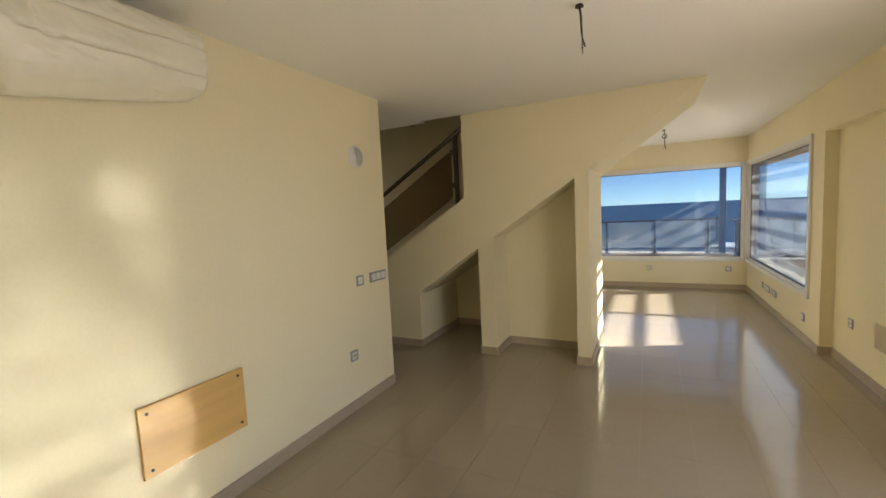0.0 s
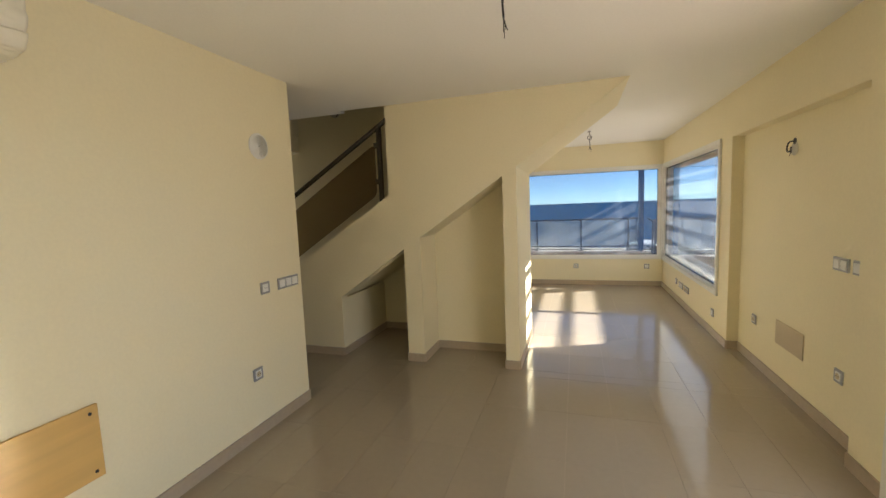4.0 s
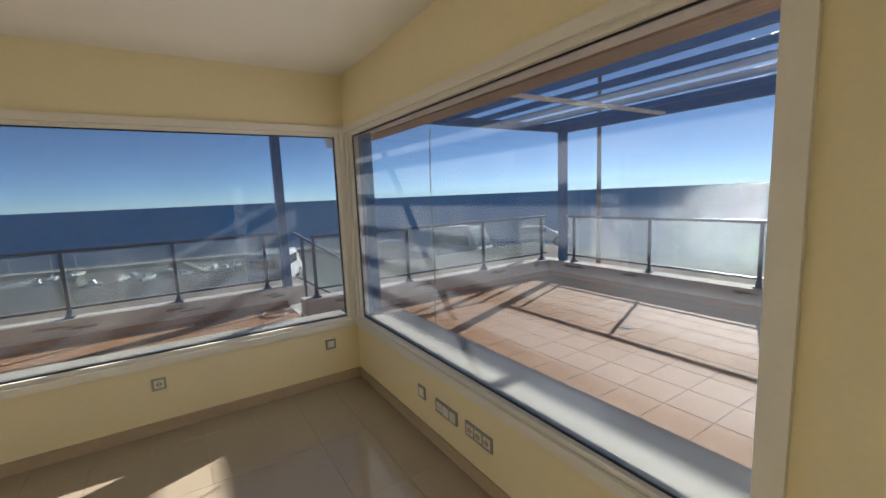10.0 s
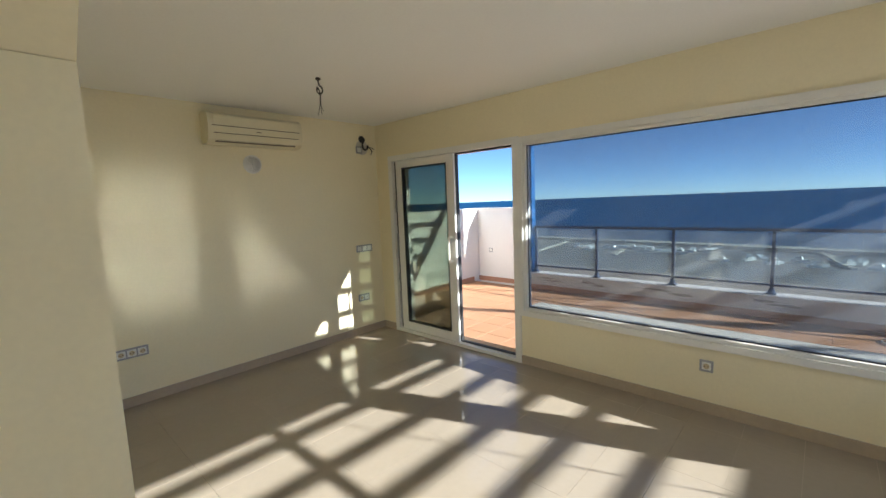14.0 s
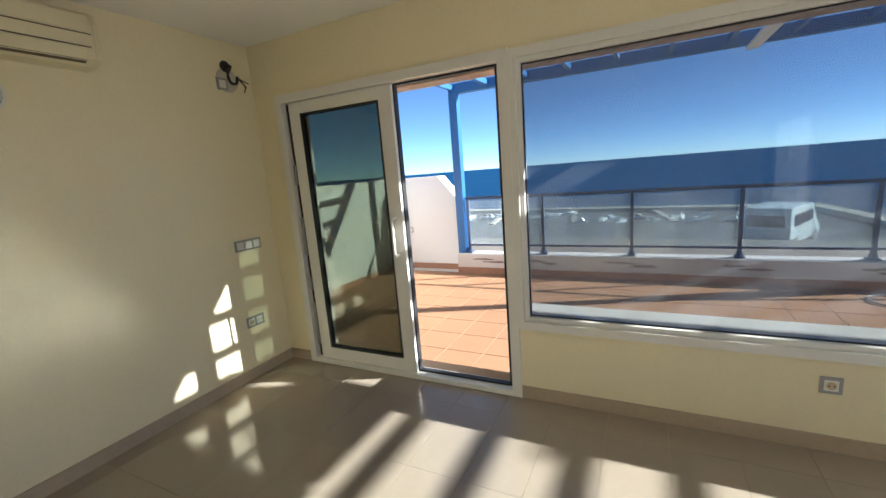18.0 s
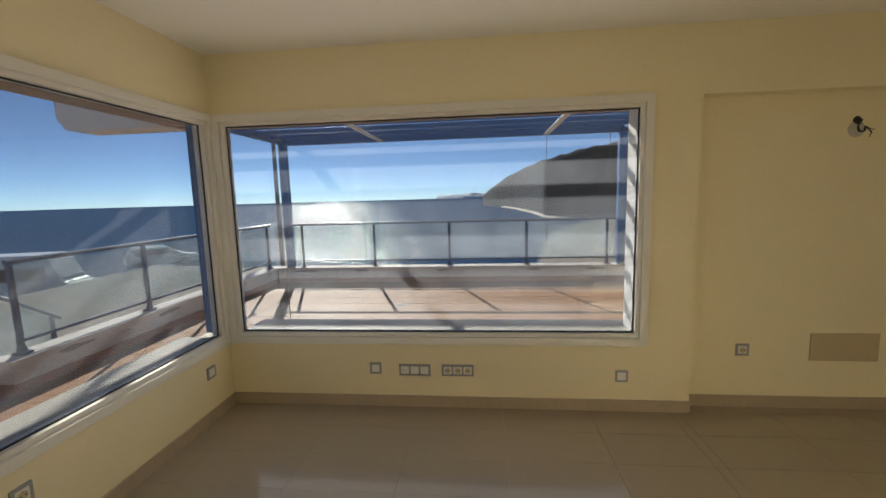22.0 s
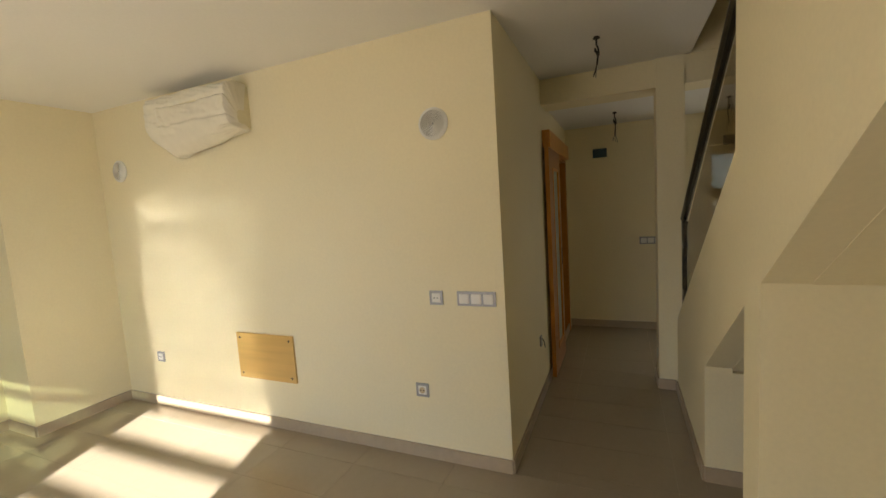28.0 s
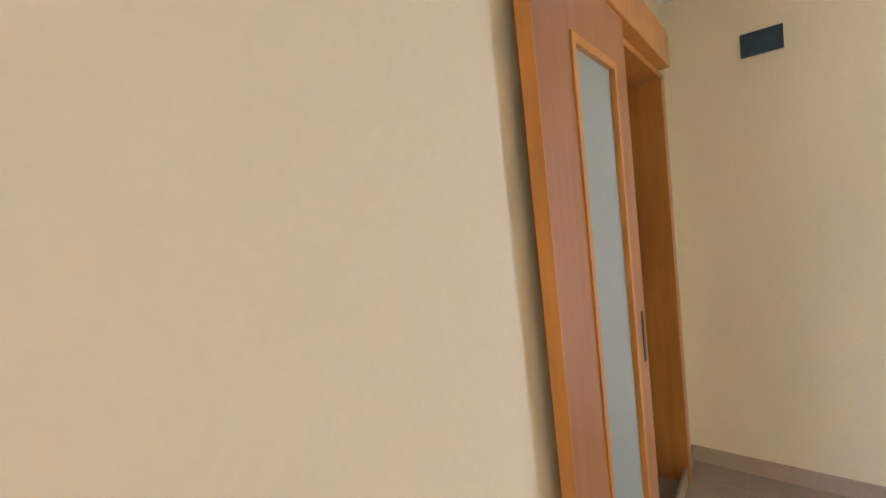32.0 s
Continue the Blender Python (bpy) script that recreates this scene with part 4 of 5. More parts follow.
# headland east-south-east, its beach, a pale far range
def ridge(name, material, az0, az1, dist, crest, base, steps, depth, label, rough=1.0):
    bm = bmesh.new()
    rows = []
    for i in range(steps + 1):
        a = az0 + (az1 - az0) * i / steps
        u = Vector((math.cos(radians(a)), math.sin(radians(a)), 0))
        d = dist(a)
        row = []
        for k in range(9):
            t = k / 8
            hgt = base + (crest(a) * d - base) * (math.sin(t * math.pi / 2) ** 0.8)
            jit = rough * d * 0.004 * noise.noise(Vector((a * 0.9, t * 4, 3))) * (1 if 0 < k else 0)
            p = u * (d + depth * t * d)
            row.append(bm.verts.new((p.x, p.y, hgt * (1 + depth * t * 0.8) + jit)))
        rows.append(row)
    for a, b in zip(rows, rows[1:]):
        for k in range(8):
            bm.faces.new((a[k], b[k], b[k + 1], a[k + 1]))
    bmesh.ops.recalc_face_normals(bm, faces=bm.faces[:])
    return shade(setting(name, bm, material, label))


def shore(a):
    """How far off the headland meets the water, by azimuth."""
    return max(400.0, 950 - 70 * max(0.0, 0.4 - a))


def crest_main(a):
    s = max(0.0, 0.4 - a)
    return 0.128 * (1 - math.exp(-s / 7.5)) + 0.003 * min(1.0, s) * noise.noise(Vector((a * 0.7, 1.5, 0)))


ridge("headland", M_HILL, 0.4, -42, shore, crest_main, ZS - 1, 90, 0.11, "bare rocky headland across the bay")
ridge("far_range", M_FARHILL, 6.5, -2.0, lambda a: 4300.0, lambda a: 0.0005 + 0.0075 * max(0, 1 - abs(a - 1.2) / 5.5) + 0.0012 * noise.noise(Vector((a, 7, 0))), ZS, 50, 0.05, "pale distant mountain range on the horizon")
bm = bmesh.new()
va, vb = [], []
for i in range(31):
    a = -2.0 - i * 1.3
    d = shore(a)
    u = Vector((math.cos(radians(a)), math.sin(radians(a)), 0))
    va.append(bm.verts.new((u.x * d * 0.93, u.y * d * 0.93, ZS + 0.3)))
    vb.append(bm.verts.new((u.x * d * 1.06, u.y * d * 1.06, ZS + 3)))
for i in range(30):
    bm.faces.new((va[i], va[i + 1], vb[i + 1], vb[i]))
setting("beach", bm, M_SAND)


def polar(a, d, z):
    return (math.cos(radians(a)) * d, math.sin(radians(a)) * d, z)


# near beach curving round the bay, and the surf along both shores
NEAR = [(-4.5, 110), (-5.5, 150), (-6.5, 185), (-8.0, 230), (-9.5, 262), (-11.5, 300), (-15, 345), (-22, 380), (-32, 400), (-44, 400)]
bm = bmesh.new()
inner = [bm.verts.new(polar(a, 70 if i else 109, ZS + 1.2)) for i, (a, d) in enumerate(NEAR)]
outer = [bm.verts.new(polar(a, d, ZS + 0.25)) for a, d in NEAR]
for i in range(len(NEAR) - 1):
    bm.faces.new((inner[i], inner[i + 1], outer[i + 1], outer[i]))
setting("beach_near", bm, M_EARTH)
bm = bmesh.new()
rg = random.Random(8)
for line, w in (([(a, shore(a) * 0.925) for a in (0.2 - 0.5 * i for i in range(30))], 7.0), ([(a + 0.12, d + 2) for a, d in NEAR], 5.0)):
    fine = smooth_path([polar(a, d, ZS + 0.32) for a, d in line], 4)
    lo = [bm.verts.new(p) for p in fine]
    hi = [bm.verts.new(p * (1 + w * rg.uniform(0.2, 1.3) / p.length)) for p in fine]
    for i in range(len(fine) - 1):
        bm.faces.new((lo[i], lo[i + 1], hi[i + 1], hi[i]))
for v in bm.verts:
    v.co.z = ZS + 0.32
setting("surf", bm, M_FOAM)

# lamp post standing below the terrace corner
lp = thing("street_lamp", (10.3, 11.7, ground_z(10.3, 11.7)), "tall slim grey lamp post below the terrace", "street lamp")
part("base", rod(bmesh.new(), (0, 0, -0.05), (0, 0, 0.9), 0.10, 14, 0.085), M_WIREG, lp)
part("pole", rod(bmesh.new(), (0, 0, 0.9), (0, 0, 7.4), 0.068, 14, 0.045), M_WIREG, lp)
part("lamp_head", rod(bmesh.new(), (0, 0, 7.4), (0, 0, 7.55), 0.06, 14, 0.10), M_WIREG, lp)

# ---- small fixtures on the walls ----
# every fixture is built facing +y at the origin, then turned to its wall
TURN_TO = {"+y": 0, "-y": 180, "+x": -90, "-x": 90}


def key_cell(ob, cx, what):
    if what == "switch":
        part("rocker", B(cx - 0.028, cx + 0.028, 0.010, 0.015, -0.028, 0.028, bev=0.003), M_KEY, ob)
    elif what == "blank":
        part("blank_insert", B(cx - 0.026, cx + 0.026, 0.006, 0.012, -0.026, 0.026, bev=0.002), M_KEY, ob)
    else:
        s = part("socket_insert", B(cx - 0.027, cx + 0.027, 0.006, 0.011, -0.027, 0.027, bev=0.003), M_KEY, ob)
        bm = bmesh.new()
        rod(bm, (cx, 0.0105, 0), (cx, 0.0125, 0), 0.0195, 18)
        part("socket_well", bm, M_COVER if what == "socket" else M_KEY, s)
        bm = bmesh.new()
        for dx in (-0.0095, 0.0095):
            rod(bm, (cx + dx, 0.012, 0), (cx + dx, 0.0135, 0), 0.0035, 8)
        part("pin_hole", bm, M_HOLE, s)


def plate(at, face, cells, label, category):
    """A row of inserts in one silver surround."""
    k = len(cells)
    ob = thing("wall_socket" if "socket" in cells or "tv" in cells else "light_switch", at, label, category, "switches and sockets", rz=TURN_TO[face])
    w = 0.0715 * k + 0.011
    part("surround", ring(bmesh.new(), 1, -w / 2, w / 2, -0.041, 0.041, 0.0, 0.009, 0.0135), M_PLATE, ob)
    part("back_plate", B(-w / 2 + 0.0137, w / 2 - 0.0137, 0.0, 0.0055, -0.0273, 0.0273), M_KEY, ob)
    for i, c in enumerate(cells):
        cx = (i - (k - 1) / 2) * 0.0715
        key_cell(ob, cx, c)
        if i < k - 1:
            part("divider", B(cx + 0.0305, cx + 0.041, 0.0055, 0.0085, -0.0273, 0.0273), M_PLATE, ob)
    return ob


SW1, SO1 = "single white rocker switch in a silver surround", "single white socket in a silver surround"
plate((XW, 2.144, 1.005), "+x", ["tv"], "single white control insert in a silver surround", "switch")
plate((XW, 2.388, 1.005), "+x", ["switch"] * 3, "three white rocker switches in one silver surround", "switch")
plate((XW, 2.012, 0.432), "+x", ["socket"], SO1, "socket")
plate((XW, -0.44, 0.43), "+x", ["tv"], SO1, "socket")
plate((XE, 4.935, 0.25), "-x", ["blank"], "single blank cover in a silver surround", "switch")
plate((XE, 6.645, 0.285), "-x", ["blank"], "single blank cover in a silver surround", "switch")
plate((XE, 6.36, 0.275), "-x", ["switch", "switch", "tv"], "two blank covers and a data socket in a silver surround", "socket")
plate((XE, 6.053, 0.275), "-x", ["socket"] * 3, "three white sockets in one silver surround", "socket")
plate((XE + 0.10, 2.89, 1.083), "-x", ["switch"] * 2, "two white rocker switches in a silver surround", "switch")
plate((XE + 0.10, 2.695, 1.083), "-x", ["switch"] * 2, "two white rocker switches in a silver surround", "switch")
plate((XE + 0.10, 4.115, 0.408), "-x", ["socket"], SO1, "socket")
plate((XE + 0.10, 2.852, 0.397), "-x", ["socket"], SO1, "socket")
plate((1.55, YS, 1.02), "+y", ["switch"] * 2, "two white rocker switches in a silver surround", "switch")
plate((1.238, YS, 0.418), "+y", ["socket"], SO1, "socket")
plate((-0.51, YS, 0.394), "+y", ["switch", "tv", "switch"], "three white inserts in one silver surround", "socket")
plate((-0.80, YS, 0.40), "+y", ["socket"] * 2, "two white sockets in one silver surround", "socket")
plate((XWF, 7.475, 1.035), "+x", ["switch"] * 3, "three white rocker switches in one silver surround", "switch")
plate((XWF, 7.43, 0.44), "+x", ["tv", "socket"], "data insert and white socket in a silver surround", "socket")
plate((XWF, 7.485, 2.20), "+x", ["blank"], "single blank cover in a silver surround below a loose cable", "switch")
plate((XWF, 5.12, 0.44), "+x", ["socket"] * 3, "three white sockets in one silver surround", "socket")
plate((0.312, YN, 0.342), "-y", ["socket"], SO1, "socket")
plate((1.495, YN, 0.342), "-y", ["blank"], "single blank cover in a silver surround", "switch")
plate((-3.806, YT1 + 0.18, 0.60), "-y", ["blank"], "weathered blank cover on the white terrace wall", "switch")
plate((XHALL, 3.437, 1.014), "+x", ["switch"] * 3, "three white rocker switches in one silver surround", "switch")


def vent(at, face):
    """A round ventilation grille with concentric rings."""
    ob = thing("ventilation_grille", at, "round white ventilation grille with concentric rings", "vent", "round ventilation grilles", rz=TURN_TO[face])

    def annulus(r0, r1, y0, y1, n=40):
        bm = bmesh.new()
        vs = [[bm.verts.new((r * math.cos(2 * math.pi * i / n), y, r * math.sin(2 * math.pi * i / n))) for i in range(n)] for r, y in ((r1, 0.0), (r1, y0), (r0, y1), (r0, 0.0))]
        for a, b in ((0, 1), (1, 2), (2, 3)):
            for i in range(n):
                j = (i + 1) % n
                bm.faces.new((vs[a][i], vs[a][j], vs[b][j], vs[b][i]))
        bmesh.ops.recalc_face_normals(bm, faces=bm.faces[:])
        return bm
    part("outer_ring", annulus(0.072, 0.088, 0.008, 0.016), M_KEY, ob)
    for i in range(9):
        r = 0.0695 - 0.0072 * i
        part("ring", annulus(r - 0.0044, r, 0.009, 0.012), M_KEY, ob)
    part("hub", rod(bmesh.new(), (0, 0.002, 0), (0, 0.012, 0), 0.005, 12), M_PLATE, ob)
    part("backing", rod(bmesh.new(), (0, 0.0005, 0), (0, 0.004, 0), 0.073, 32), M_VENTBACK, ob)


vent((XW, 2.195, 1.985), "+x")
vent((XW, -0.655, 1.99), "+x")
vent((XWF, 6.225, 1.985), "+x")


def air_conditioner(at, face, L, label, wrapped):
    """A wall unit: rounded housing, front panel, louvre flap, inlet slots."""
    ob = thing("air_conditioner", at, label, "air conditioner", rz=TURN_TO[face])
    pr = [(0, -0.13), (0.12, -0.13), (0.165, -0.10), (0.185, -0.04), (0.185, 0.06), (0.17, 0.11), (0.12, 0.135), (0, 0.135)]
    part("housing", P(pr, 0, -L / 2, L / 2), M_AC, ob)
    for s in (-1, 1):
        part("end_cap", P([(a * 1.02, b * 1.02) for a, b in pr], 0, s * (L / 2 + 0.001) - 0.012, s * (L / 2 + 0.001) + 0.012), M_AC, ob)
    part("front_panel", B(-L / 2 + 0.03, L / 2 - 0.03, 0.184, 0.191, 0.022, 0.10, bev=0.003), M_AC, ob)
    part("slot", B(-L / 2 + 0.02, L / 2 - 0.02, 0.1805, 0.1865, 0.012, 0.018), M_ACDARK, ob, "dark inlet slot")
    part("slot", B(-L / 2 + 0.03, L / 2 - 0.03, 0.172, 0.1865, -0.05, -0.045), M_ACDARK, ob, "dark slot")
    part("flap", P([(0.186, -0.055), (0.189, -0.055), (0.160, -0.112), (0.155, -0.11)], 0, -L / 2 + 0.05, L / 2 - 0.05), M_AC, ob)
    part("outlet", P([(0.140, -0.118), (0.162, -0.104), (0.164, -0.107), (0.142, -0.121)], 0, -L / 2 + 0.05, L / 2 - 0.05), M_ACDARK, ob, "dark air outlet")
    part("display", B(-0.02, 0.02, 0.1855, 0.1875, -0.02, -0.012), M_ACDARK, ob)
    if wrapped:
        # loose film draped over the unit, sagging below it
        n = 84
        bm = bmesh.new()
        grid = []
        path = [(0.02, 0.145), (0.10, 0.15), (0.172, 0.132), (0.198, 0.075), (0.205, 0.0), (0.20, -0.07), (0.17, -0.14), (0.13, -0.19), (0.07, -0.22), (0.015, -0.21)]
        dense = smooth_path([(0, a, b) for a, b in path], 9)
        for i in range(n + 1):
            t = i / n
            x = -L / 2 - 0.02 + (L + 0.025) * t
            sag = 0.25 + 1.0 * max(0.0, min(1.0, t / 0.85)) ** 0.9 * (1 if t < 0.85 else max(0.1, 1 - (t - 0.85) / 0.15 * 0.75))
            row = []
            for j, p in enumerate(dense):
                s = j / (len(dense) - 1)
                wv = 0.008 * noise.noise(Vector((x * 6, s * 6, 2.0))) + 0.012 * abs(noise.noise(Vector((x * 7 + s * 16, s * 11, 5.0)))) + 0.003 * noise.noise(Vector((x * 30, s * 24, 8.0)))
                # pressed into the unit's two long slots, puckered towards the open end
                held = max(0.0, min(1.0, (0.86 - t) / 0.06))
                wv -= held * (0.034 * math.exp(-((s - 0.355) / 0.008) ** 2) + (0.022 + 0.012 * noise.noise(Vector((x * 9, 3.0, 1.0)))) * math.exp(-((s - 0.535 - 0.012 * noise.noise(Vector((x * 7, 0.0, 4.0)))) / 0.010) ** 2))
                wv += 0.014 * math.exp(-((t - 0.82 + 0.20 * (s - 0.35)) / 0.018) ** 2) * max(0.0, 1 - abs(s - 0.48) / 0.2)
                dz = p.z if p.z > -0.12 else -0.12 + (p.z + 0.12) * sag * 1.25
                row.append(bm.verts.new((x, p.y + wv, dz + wv)))
            grid.append(row)
        for a, b in zip(grid, grid[1:]):
            for j in range(len(dense) - 1):
                bm.faces.new((a[j], b[j], b[j + 1], a[j + 1]))
        for row, x, low in ((grid[0], -L / 2 - 0.01, 9.0), (grid[-1], L / 2 - 0.02, -0.11)):
            # tucked in over one end; at the other only the slack under the unit is closed
            tip = bm.verts.new((x, 0.06, -0.10))
            for a, b in zip(row, row[1:]):
                if a.co.z < low:
                    bm.faces.new((a, b, tip))
        shade(part("plastic_cover", bm, M_WRAP, ob, "loose translucent plastic film"))
    return ob


air_conditioner((XW, 0.452, 2.272), "+x", 0.765, "wall air conditioner wrapped in loose plastic film", True)
air_conditioner((XWF, 6.235, 2.275), "+x", 0.84, "aged white wall air conditioner with louvre flap", False)


def ceiling_wire(at, label, loop=True, L=0.2, seed=0):
    """Bare cable ends hanging out of a ceiling hole."""
    rg = random.Random(seed)
    ob = thing("ceiling_cable", at, label, "cable", "bare ceiling cables")
    part("collar", rod(bmesh.new(), (0, 0, -0.012), (0, 0, -0.0005), 0.022, 12, 0.016), M_WIRE, ob)
    pts = [(0, 0, -0.008), (0.006, 0, -0.05)]
    if loop:
        pts += [(0.03, 0.008, -0.075), (0.028, 0.012, -0.105), (0, 0.008, -0.115), (-0.022, 0, -0.095), (-0.008, -0.008, -0.068), (0.014, -0.008, -0.09)]
    pts += [(0.006, 0.006, -0.6 * L), (0.01, 0.0, -L)]
    part("cable", tube(smooth_path(pts), 0.0055), M_WIRE, ob)
    for i in range(4):
        a = rg.uniform(0, 6.28)
        part("wire_end", tube(smooth_path([(0.009, 0, -L + 0.01), (0.01 + 0.008 * math.cos(a), 0.008 * math.sin(a), -L - 0.02), (0.01 + 0.022 * math.cos(a), 0.022 * math.sin(a), -L - 0.05 - 0.01 * i)]), 0.002, 5), M_WIRE, ob)


ceiling_wire((0.0, 1.75, H), "black cable with bare ends hanging from the ceiling", False, 0.15, 1)
ceiling_wire((0.055, -0.30, H), "short black cable hanging from the ceiling", True, 0.15, 2)
ceiling_wire((-1.931, 6.215, H), "looped black cable with frayed ends hanging from the ceiling", True, 0.19, 3)
ceiling_wire((0.50, 6.12, H), "looped grey cable hanging from the ceiling", True, 0.2, 4)
ceiling_wire((-2.45, 3.02, H), "short black cable hanging from the hall ceiling", True, 0.17, 5)
ceiling_wire((-4.05, 3.10, 2.33), "looped cable hanging from the low hall ceiling", True, 0.21, 6)
ceiling_wire((-4.07, 4.04, 2.33), "looped cable hanging from the low hall ceiling", True, 0.15, 7)


def wall_wire(at, face, label, seed, size=1.0):
    ob = thing("wall_cable", at, label, "cable", "bare wall cables", rz=TURN_TO[face])
    ob.scale = (size, size, size)
    part("wall_hole", rod(bmesh.new(), (0, 0.0005, 0.05), (0, 0.004, 0.05), 0.024, 14), M_HOLE, ob)
    part("filler", rod(bmesh.new(), (0.0, 0.0005, -0.005), (0.0, 0.003, -0.005), 0.05, 18), M_SILL, ob)
    part("cable", tube(smooth_path([(0, 0.002, 0.05), (0.0, 0.035, 0.045), (0.022, 0.04, 0.01), (0.012, 0.04, -0.022), (-0.018, 0.035, -0.02), (-0.026, 0.035, 0.008)]), 0.006), M_WIRE, ob)
    rg = random.Random(seed)
    for i in range(3):
        part("wire_end", tube(smooth_path([(-0.024, 0.035, 0.004), (-0.040 - 0.006 * i, 0.042, -0.006 - 0.012 * i), (-0.066 + 0.014 * i, 0.05, -0.018 - 0.02 * i)]), 0.0025, 5), M_WIRE, ob)


wall_wire((XE + 0.10, 3.53, 1.85), "-x", "loose black cable coming out of the niche wall", 1)
wall_wire((-2.58, YBACK - 0.09, 2.78), "-y", "loose black cable coil high on the stairwell wall", 3, 1.6)
wall_wire((XWF, 7.53, 2.24), "+x", "coil of black cable coming out of the wall", 2, 1.7)

board = thing("cover_board", (XW, 0.76, 0.53), "ochre wooden board screwed over a wall opening", "board", rz=TURN_TO["+x"])
part("panel", B(-0.27, 0.27, 0.0, 0.016, -0.17, 0.17, bev=0.003), M_BOARD, board)
for sx in (-0.235, 0.235):
    for sz in (-0.135, 0.135):
        part("screw", rod(bmesh.new(), (sx, 0.0155, sz), (sx, 0.018, sz), 0.008, 10), M_HOLE, board)
cover = thing("cover_plate", (XE + 0.10, 3.48, 0.43), "plain beige cover plate low on the niche wall", "panel", rz=TURN_TO["-x"])
part("panel", B(-0.21, 0.21, 0.0, 0.008, -0.095, 0.095, bev=0.002), M_COVER, cover)
bx = thing("junction_box", (XHALL, 2.93, 2.025), "dark blue open junction box high on the hall wall", "box", rz=TURN_TO["+x"])
part("rim", ring(bmesh.new(), 1, -0.075, 0.075, -0.05, 0.05, 0, 0.012, 0.008), M_BOX, bx)
part("well", B(-0.067, 0.067, 0.0, 0.004, -0.042, 0.042), M_BOX, bx)
tag = thing("wall_fitting", (-2.73, YHALL, 0.46), "small dark wall fitting with a loose wire", "fitting")
part("cap", B(-0.025, 0.025, 0.0, 0.012, -0.04, 0.04, bev=0.004), M_PLATE, tag)
part("wire", tube(smooth_path([(0, 0.012, 0.02), (0.01, 0.03, 0.0), (0.0, 0.035, -0.05)]), 0.003, 5), M_WIRE, tag)

# ---- wooden sliding door on the hall wall ----
dw = thing("wooden_sliding_door", (0, 0, 0), "orange beech sliding door with a frosted pane, half open on its rail", "door")
part("header_box", B(-4.50, -3.165, YHALL + 0.002, YHALL + 0.064, 1.962, 2.105, bev=0.004), M_DOOR, dw)
D0, D1, DY0, DY1 = -3.775, -3.128, YHALL + 0.022, YHALL + 0.055
bm = bmesh.new()
box(bm, D0, D0 + 0.135, DY0, DY1, 0.012, 1.961)
box(bm, D1 - 0.20, D1, DY0, DY1, 0.012, 1.961)
box(bm, D0 + 0.135, D1 - 0.20, DY0, DY1, 1.79, 1.961)
box(bm, D0 + 0.135, D1 - 0.20, DY0, DY1, 0.012, 0.22)
leaf = part("door_leaf", bm, M_DOORF, dw)
part("bead", ring(bmesh.new(), 1, D0 + 0.12, D1 - 0.187, 0.207, 1.803, DY0 - 0.003, DY1 + 0.005, 0.022), M_DOOR, leaf)
part("frosted_pane", B(D0 + 0.136, D1 - 0.201, DY0 + 0.010, DY1 - 0.010, 0.221, 1.789), M_FROST, leaf, "frosted greenish pane")
part("edge_strip", B(D1 + 0.0005, D1 + 0.004, DY0, DY1, 0.012, 1.961), M_DOOR, leaf)
part("finger_pull", B(D0 + 0.03, D0 + 0.05, DY1 - 0.001, DY1 + 0.003, 0.9, 1.06, bev=0.001), M_DARK, leaf)
part("jamb", B(-4.60, -4.552, YHALL + 0.001, YHALL + 0.02, 0, 1.961, bev=0.003), M_DOOR, dw)
part("jamb", B(-4.5495, -4.525, YHALL - 0.14, YHALL + 0.02, 0, 1.935), M_DOOR, dw)
part("jamb", B(-3.795, -3.7705, YHALL - 0.14, YHALL + 0.018, 0, 1.935), M_DOOR, dw)
part("head_lining", B(-4.5495, -3.7705, YHALL - 0.14, YHALL + 0.018, 1.936, 1.9595), M_DOOR, dw)

# ---- stair balustrade ----
bl = thing("stair_balustrade", (0, 0, 0), "dark metal balustrade with smoked glass on the stair parapet", "railing")


def para(x):
    return 1.655 + 0.637 * (x + 1.423)


yb = YSTAIR + 0.05
part("handrail", rod(bmesh.new(), (-3.20, yb, para(-3.20) + 0.77), (-1.43, yb, para(-1.43) + 0.73), 0.024, 16), M_STEEL, bl)
for x in (-3.10, -1.52):
    ps = part("post", B(x - 0.02, x + 0.02, yb - 0.02, yb + 0.02, para(x) - 0.02, para(x) + 0.72), M_STEEL, bl)
    for dz in (0.2, 0.55):
        part("clamp", B(x + (0.02 if x < -2 else -0.055), x + (0.055 if x < -2 else -0.02), yb - 0.02, yb + 0.02, para(x) + dz - 0.025, para(x) + dz + 0.025, bev=0.004), M_STEEL, ps)
corners = []
for x, z, dx, dz, turn in ((-3.03, 0.10, 1, 1, 180), (-1.57, 0.10, -1, 1, 270), (-1.57, 0.60, -1, -1, 0), (-3.03, 0.60, 1, -1, 90)):
    for k in range(5):
        a = radians(turn + 22.5 * k)
        cx = x + 0.05 * dx + 0.05 * math.cos(a)
        corners.append((cx, para(cx) + z + 0.05 * dz + 0.05 * math.sin(a)))
g = part("glass_panel", P(corners, 1, yb - 0.005, yb + 0.005), G_SMOKE, bl, "smoked glass panel")
g.visible_shadow = False

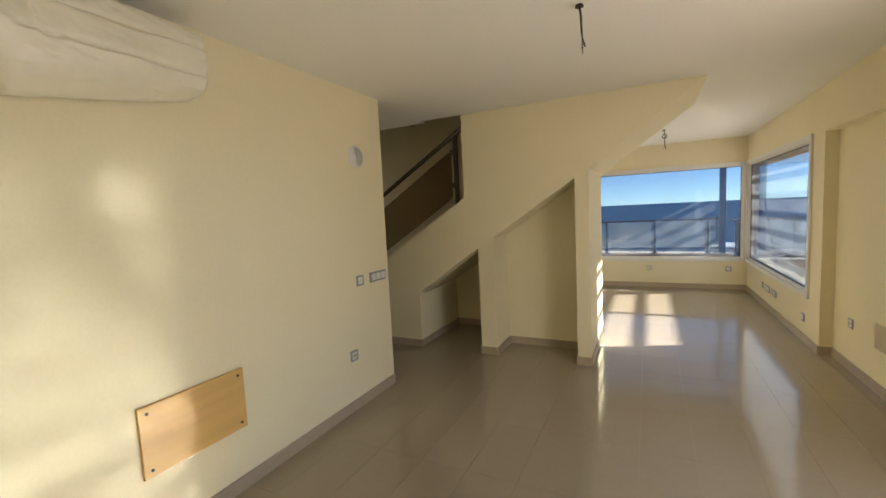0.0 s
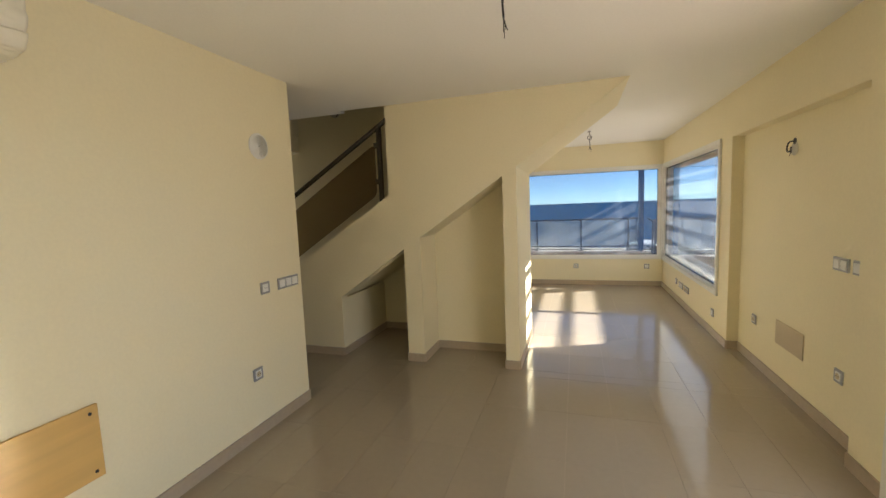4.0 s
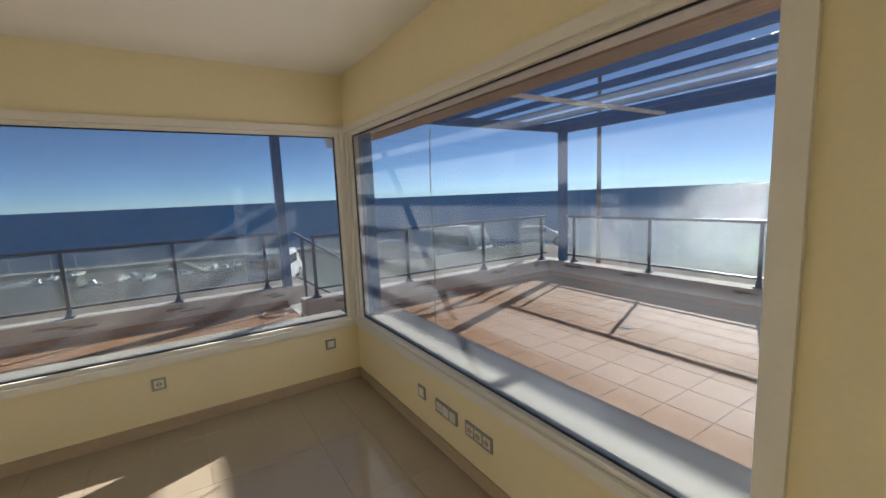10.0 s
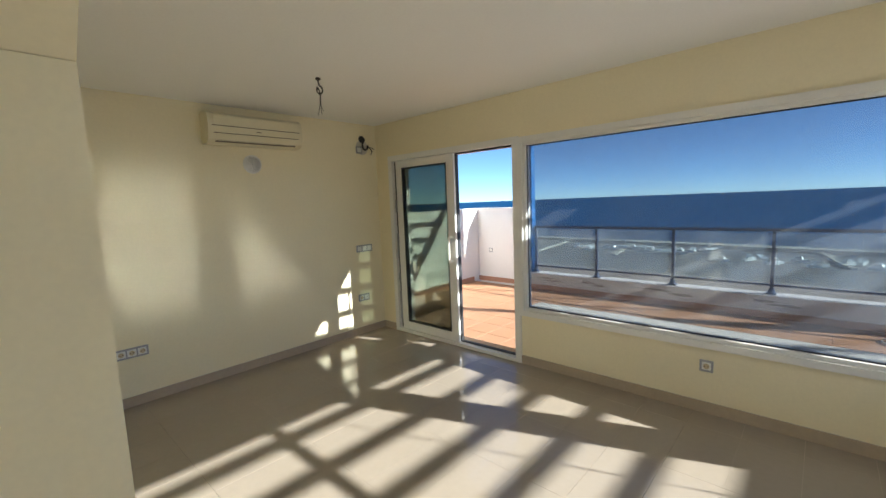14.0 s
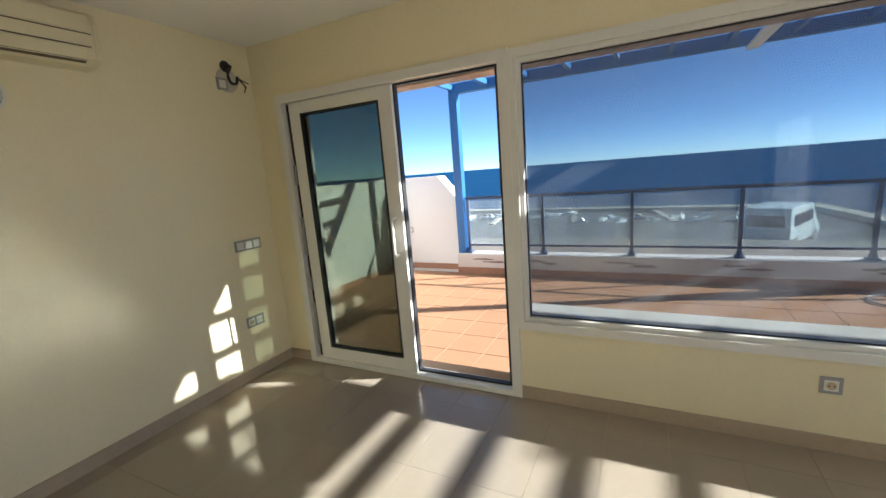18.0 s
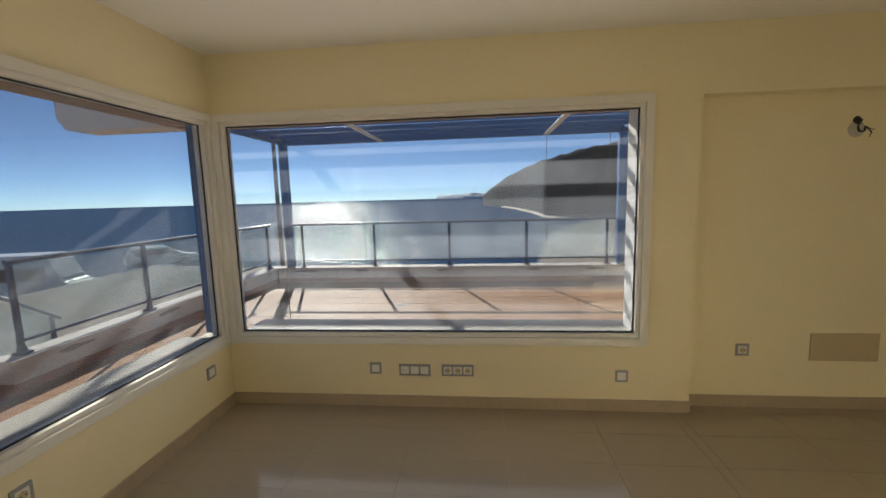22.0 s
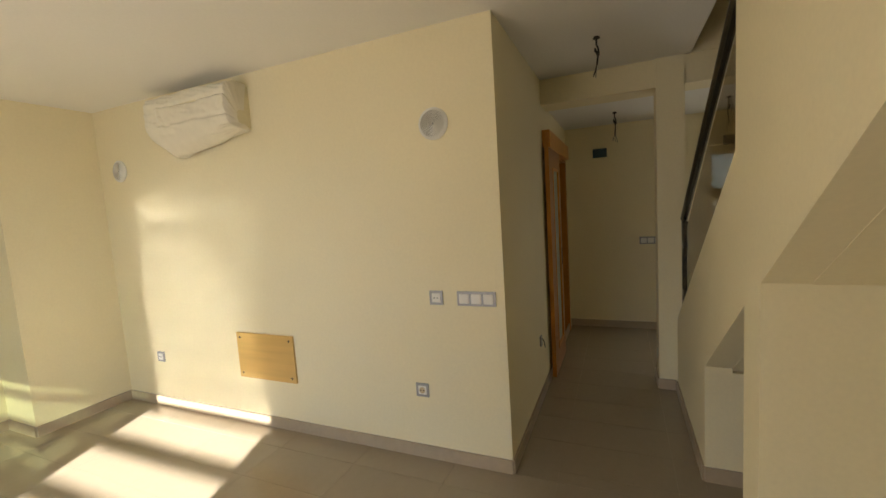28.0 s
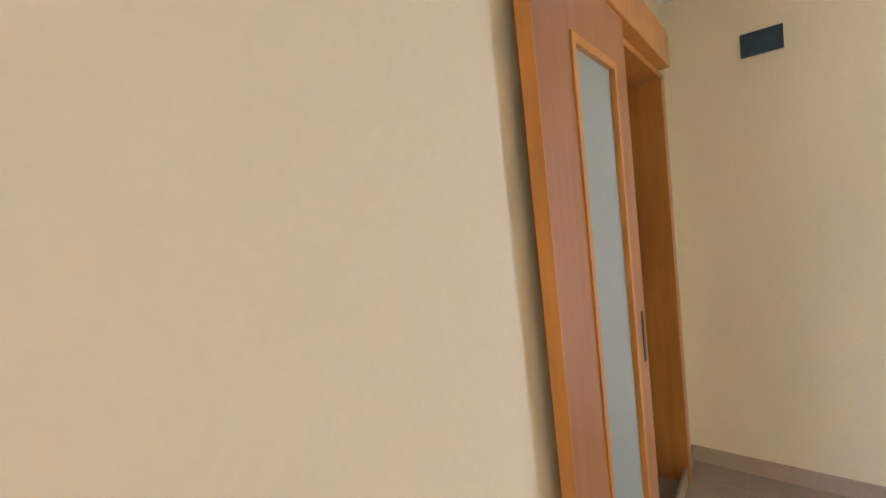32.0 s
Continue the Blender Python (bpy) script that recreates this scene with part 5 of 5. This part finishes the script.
# ---- entrance door at the end of the stair hall ----
ed = thing("door_3", (0, 0, 0), "white entrance door with four clear panes one above another", "door", kind="structure")
part("door_frame", ring(bmesh.new(), 0, 3.86, 4.57, 0.002, 2.03, XHALL - 0.11, XHALL + 0.01, 0.04), M_WALL, ed)
bm = bmesh.new()
zs = [0.05, 0.20, 0.55, 0.645, 0.975, 1.07, 1.42, 1.54, 1.89, 1.985]
for a, b in zip(zs[::2], zs[1::2]):
    box(bm, XHALL - 0.08, XHALL - 0.03, 4.02, 4.43, a, b)
box(bm, XHALL - 0.08, XHALL - 0.03, 3.90, 4.02, 0.05, 1.985)
box(bm, XHALL - 0.08, XHALL - 0.03, 4.43, 4.53, 0.05, 1.985)
lf = part("door_leaf", bm, M_WALL, ed)
for a, b in zip(zs[1::2], zs[2::2]):
    g = part("pane", B(XHALL - 0.06, XHALL - 0.05, 4.021, 4.429, a, b), G_ENTRY, lf)
    g.visible_shadow = False

day = bpy.data.lights.new("door_daylight", "AREA")
day.shape, day.size, day.size_y, day.energy, day.color = "RECTANGLE", 0.66, 1.9, 2.7, (1.0, 0.96, 0.90)
dl = new("door_daylight", day)
dl.matrix_world = look((XHALL - 0.13, 4.215, 1.02), (XHALL + 1, 4.215, 1.02))

# ---- interior floor tiles ----
TX, TY, OX, OY = 0.302, 0.59, 0.85, 2.2
tile_mesh = mesh_of("tile", B(-TX / 2 + 0.0007, TX / 2 - 0.0007, -TY / 2 + 0.0007, TY / 2 - 0.0007, -0.008, 0.0), M_TILE)
areas = [(XE, XE + 0.10, 2.54, 4.49), (-4.525, -3.795, YHALL - 0.14, YHALL), (XW, XE, YS, YSTAIR), (-0.185, XE, YSTAIR, YBACK), (XWF, XE, YBACK, YN), (XHALL, XW, YHALL, YSTAIR), (XHALL, -0.309, YSTAIR, YBACK)]
made, rest = 0, bmesh.new()
for ar in areas:
    x0, x1, y0, y1 = ar
    for i in range(math.floor((x0 - OX) / TX), math.ceil((x1 - OX) / TX)):
        for j in range(math.floor((y0 - OY) / TY), math.ceil((y1 - OY) / TY)):
            a0, a1 = max(x0, OX + i * TX), min(x1, OX + (i + 1) * TX)
            b0, b1 = max(y0, OY + j * TY), min(y1, OY + (j + 1) * TY)
            if a1 - a0 < 0.01 or b1 - b0 < 0.01:
                continue
            full = a1 - a0 > TX - 0.001 and b1 - b0 > TY - 0.001
            if made < 300 and full:
                ob = new("tile", tile_mesh)
                ob.location = ((a0 + a1) / 2, (b0 + b1) / 2, 0)
                ob.parent = floor
                made += 1
            elif made < 300 and (a1 - a0) * (b1 - b0) > 0.04:
                part("tile", B(a0 + 0.001, a1 - 0.001, b0 + 0.001, b1 - 0.001, -0.008, 0.0), M_TILE, floor)
                made += 1
            else:
                box(rest, a0 + 0.001, a1 - 0.001, b0 + 0.001, b1 - 0.001, -0.008, 0.0)
tagged(part("tile_offcuts", rest, M_TILE, floor), kind="stuff")

# ---- terrace tiles ----
TT = 0.33
tt_mesh = mesh_of("tile", B(-TT / 2 + 0.004, TT / 2 - 0.004, -TT / 2 + 0.004, TT / 2 - 0.004, -0.015, 0.0), M_TERRA)
made, verts, faces = 0, [], []
tareas = [(XO, 5.0, 4.2, YO), (XTW, XSTEP, YO, YT1), (XSTEP, XT, YO, YT2), (5.0, XT, 4.2, YO), (XO, XT, YTS, 4.2)]
for x0, x1, y0, y1 in tareas:
    for i in range(math.floor(x0 / TT), math.ceil(x1 / TT)):
        for j in range(math.floor(y0 / TT), math.ceil(y1 / TT)):
            a0, a1 = max(x0, i * TT), min(x1, (i + 1) * TT)
            b0, b1 = max(y0, j * TT), min(y1, (j + 1) * TT)
            if a1 - a0 < 0.02 or b1 - b0 < 0.02:
                continue
            full = a1 - a0 > TT - 0.001 and b1 - b0 > TT - 0.001
            if made < 300 and full:
                ob = new("tile", tt_mesh)
                ob.location = ((a0 + a1) / 2, (b0 + b1) / 2, 0)
                ob.parent = terrace
                made += 1
            else:
                k = len(verts)
                verts += [(x, y, z) for x in (a0 + 0.004, a1 - 0.004) for y in (b0 + 0.004, b1 - 0.004) for z in (-0.015, 0.0)]
                faces += [tuple(k + q for q in f) for f in ((0, 1, 3, 2), (4, 6, 7, 5), (0, 4, 5, 1), (2, 3, 7, 6), (1, 5, 7, 3))]
me = bpy.data.meshes.new("terrace_tiles")
me.from_pydata(verts, [], faces)
me.materials.append(M_TERRA)
ob = new("terrace_tiles", me)
ob.parent = terrace
tagged(ob, kind="stuff")
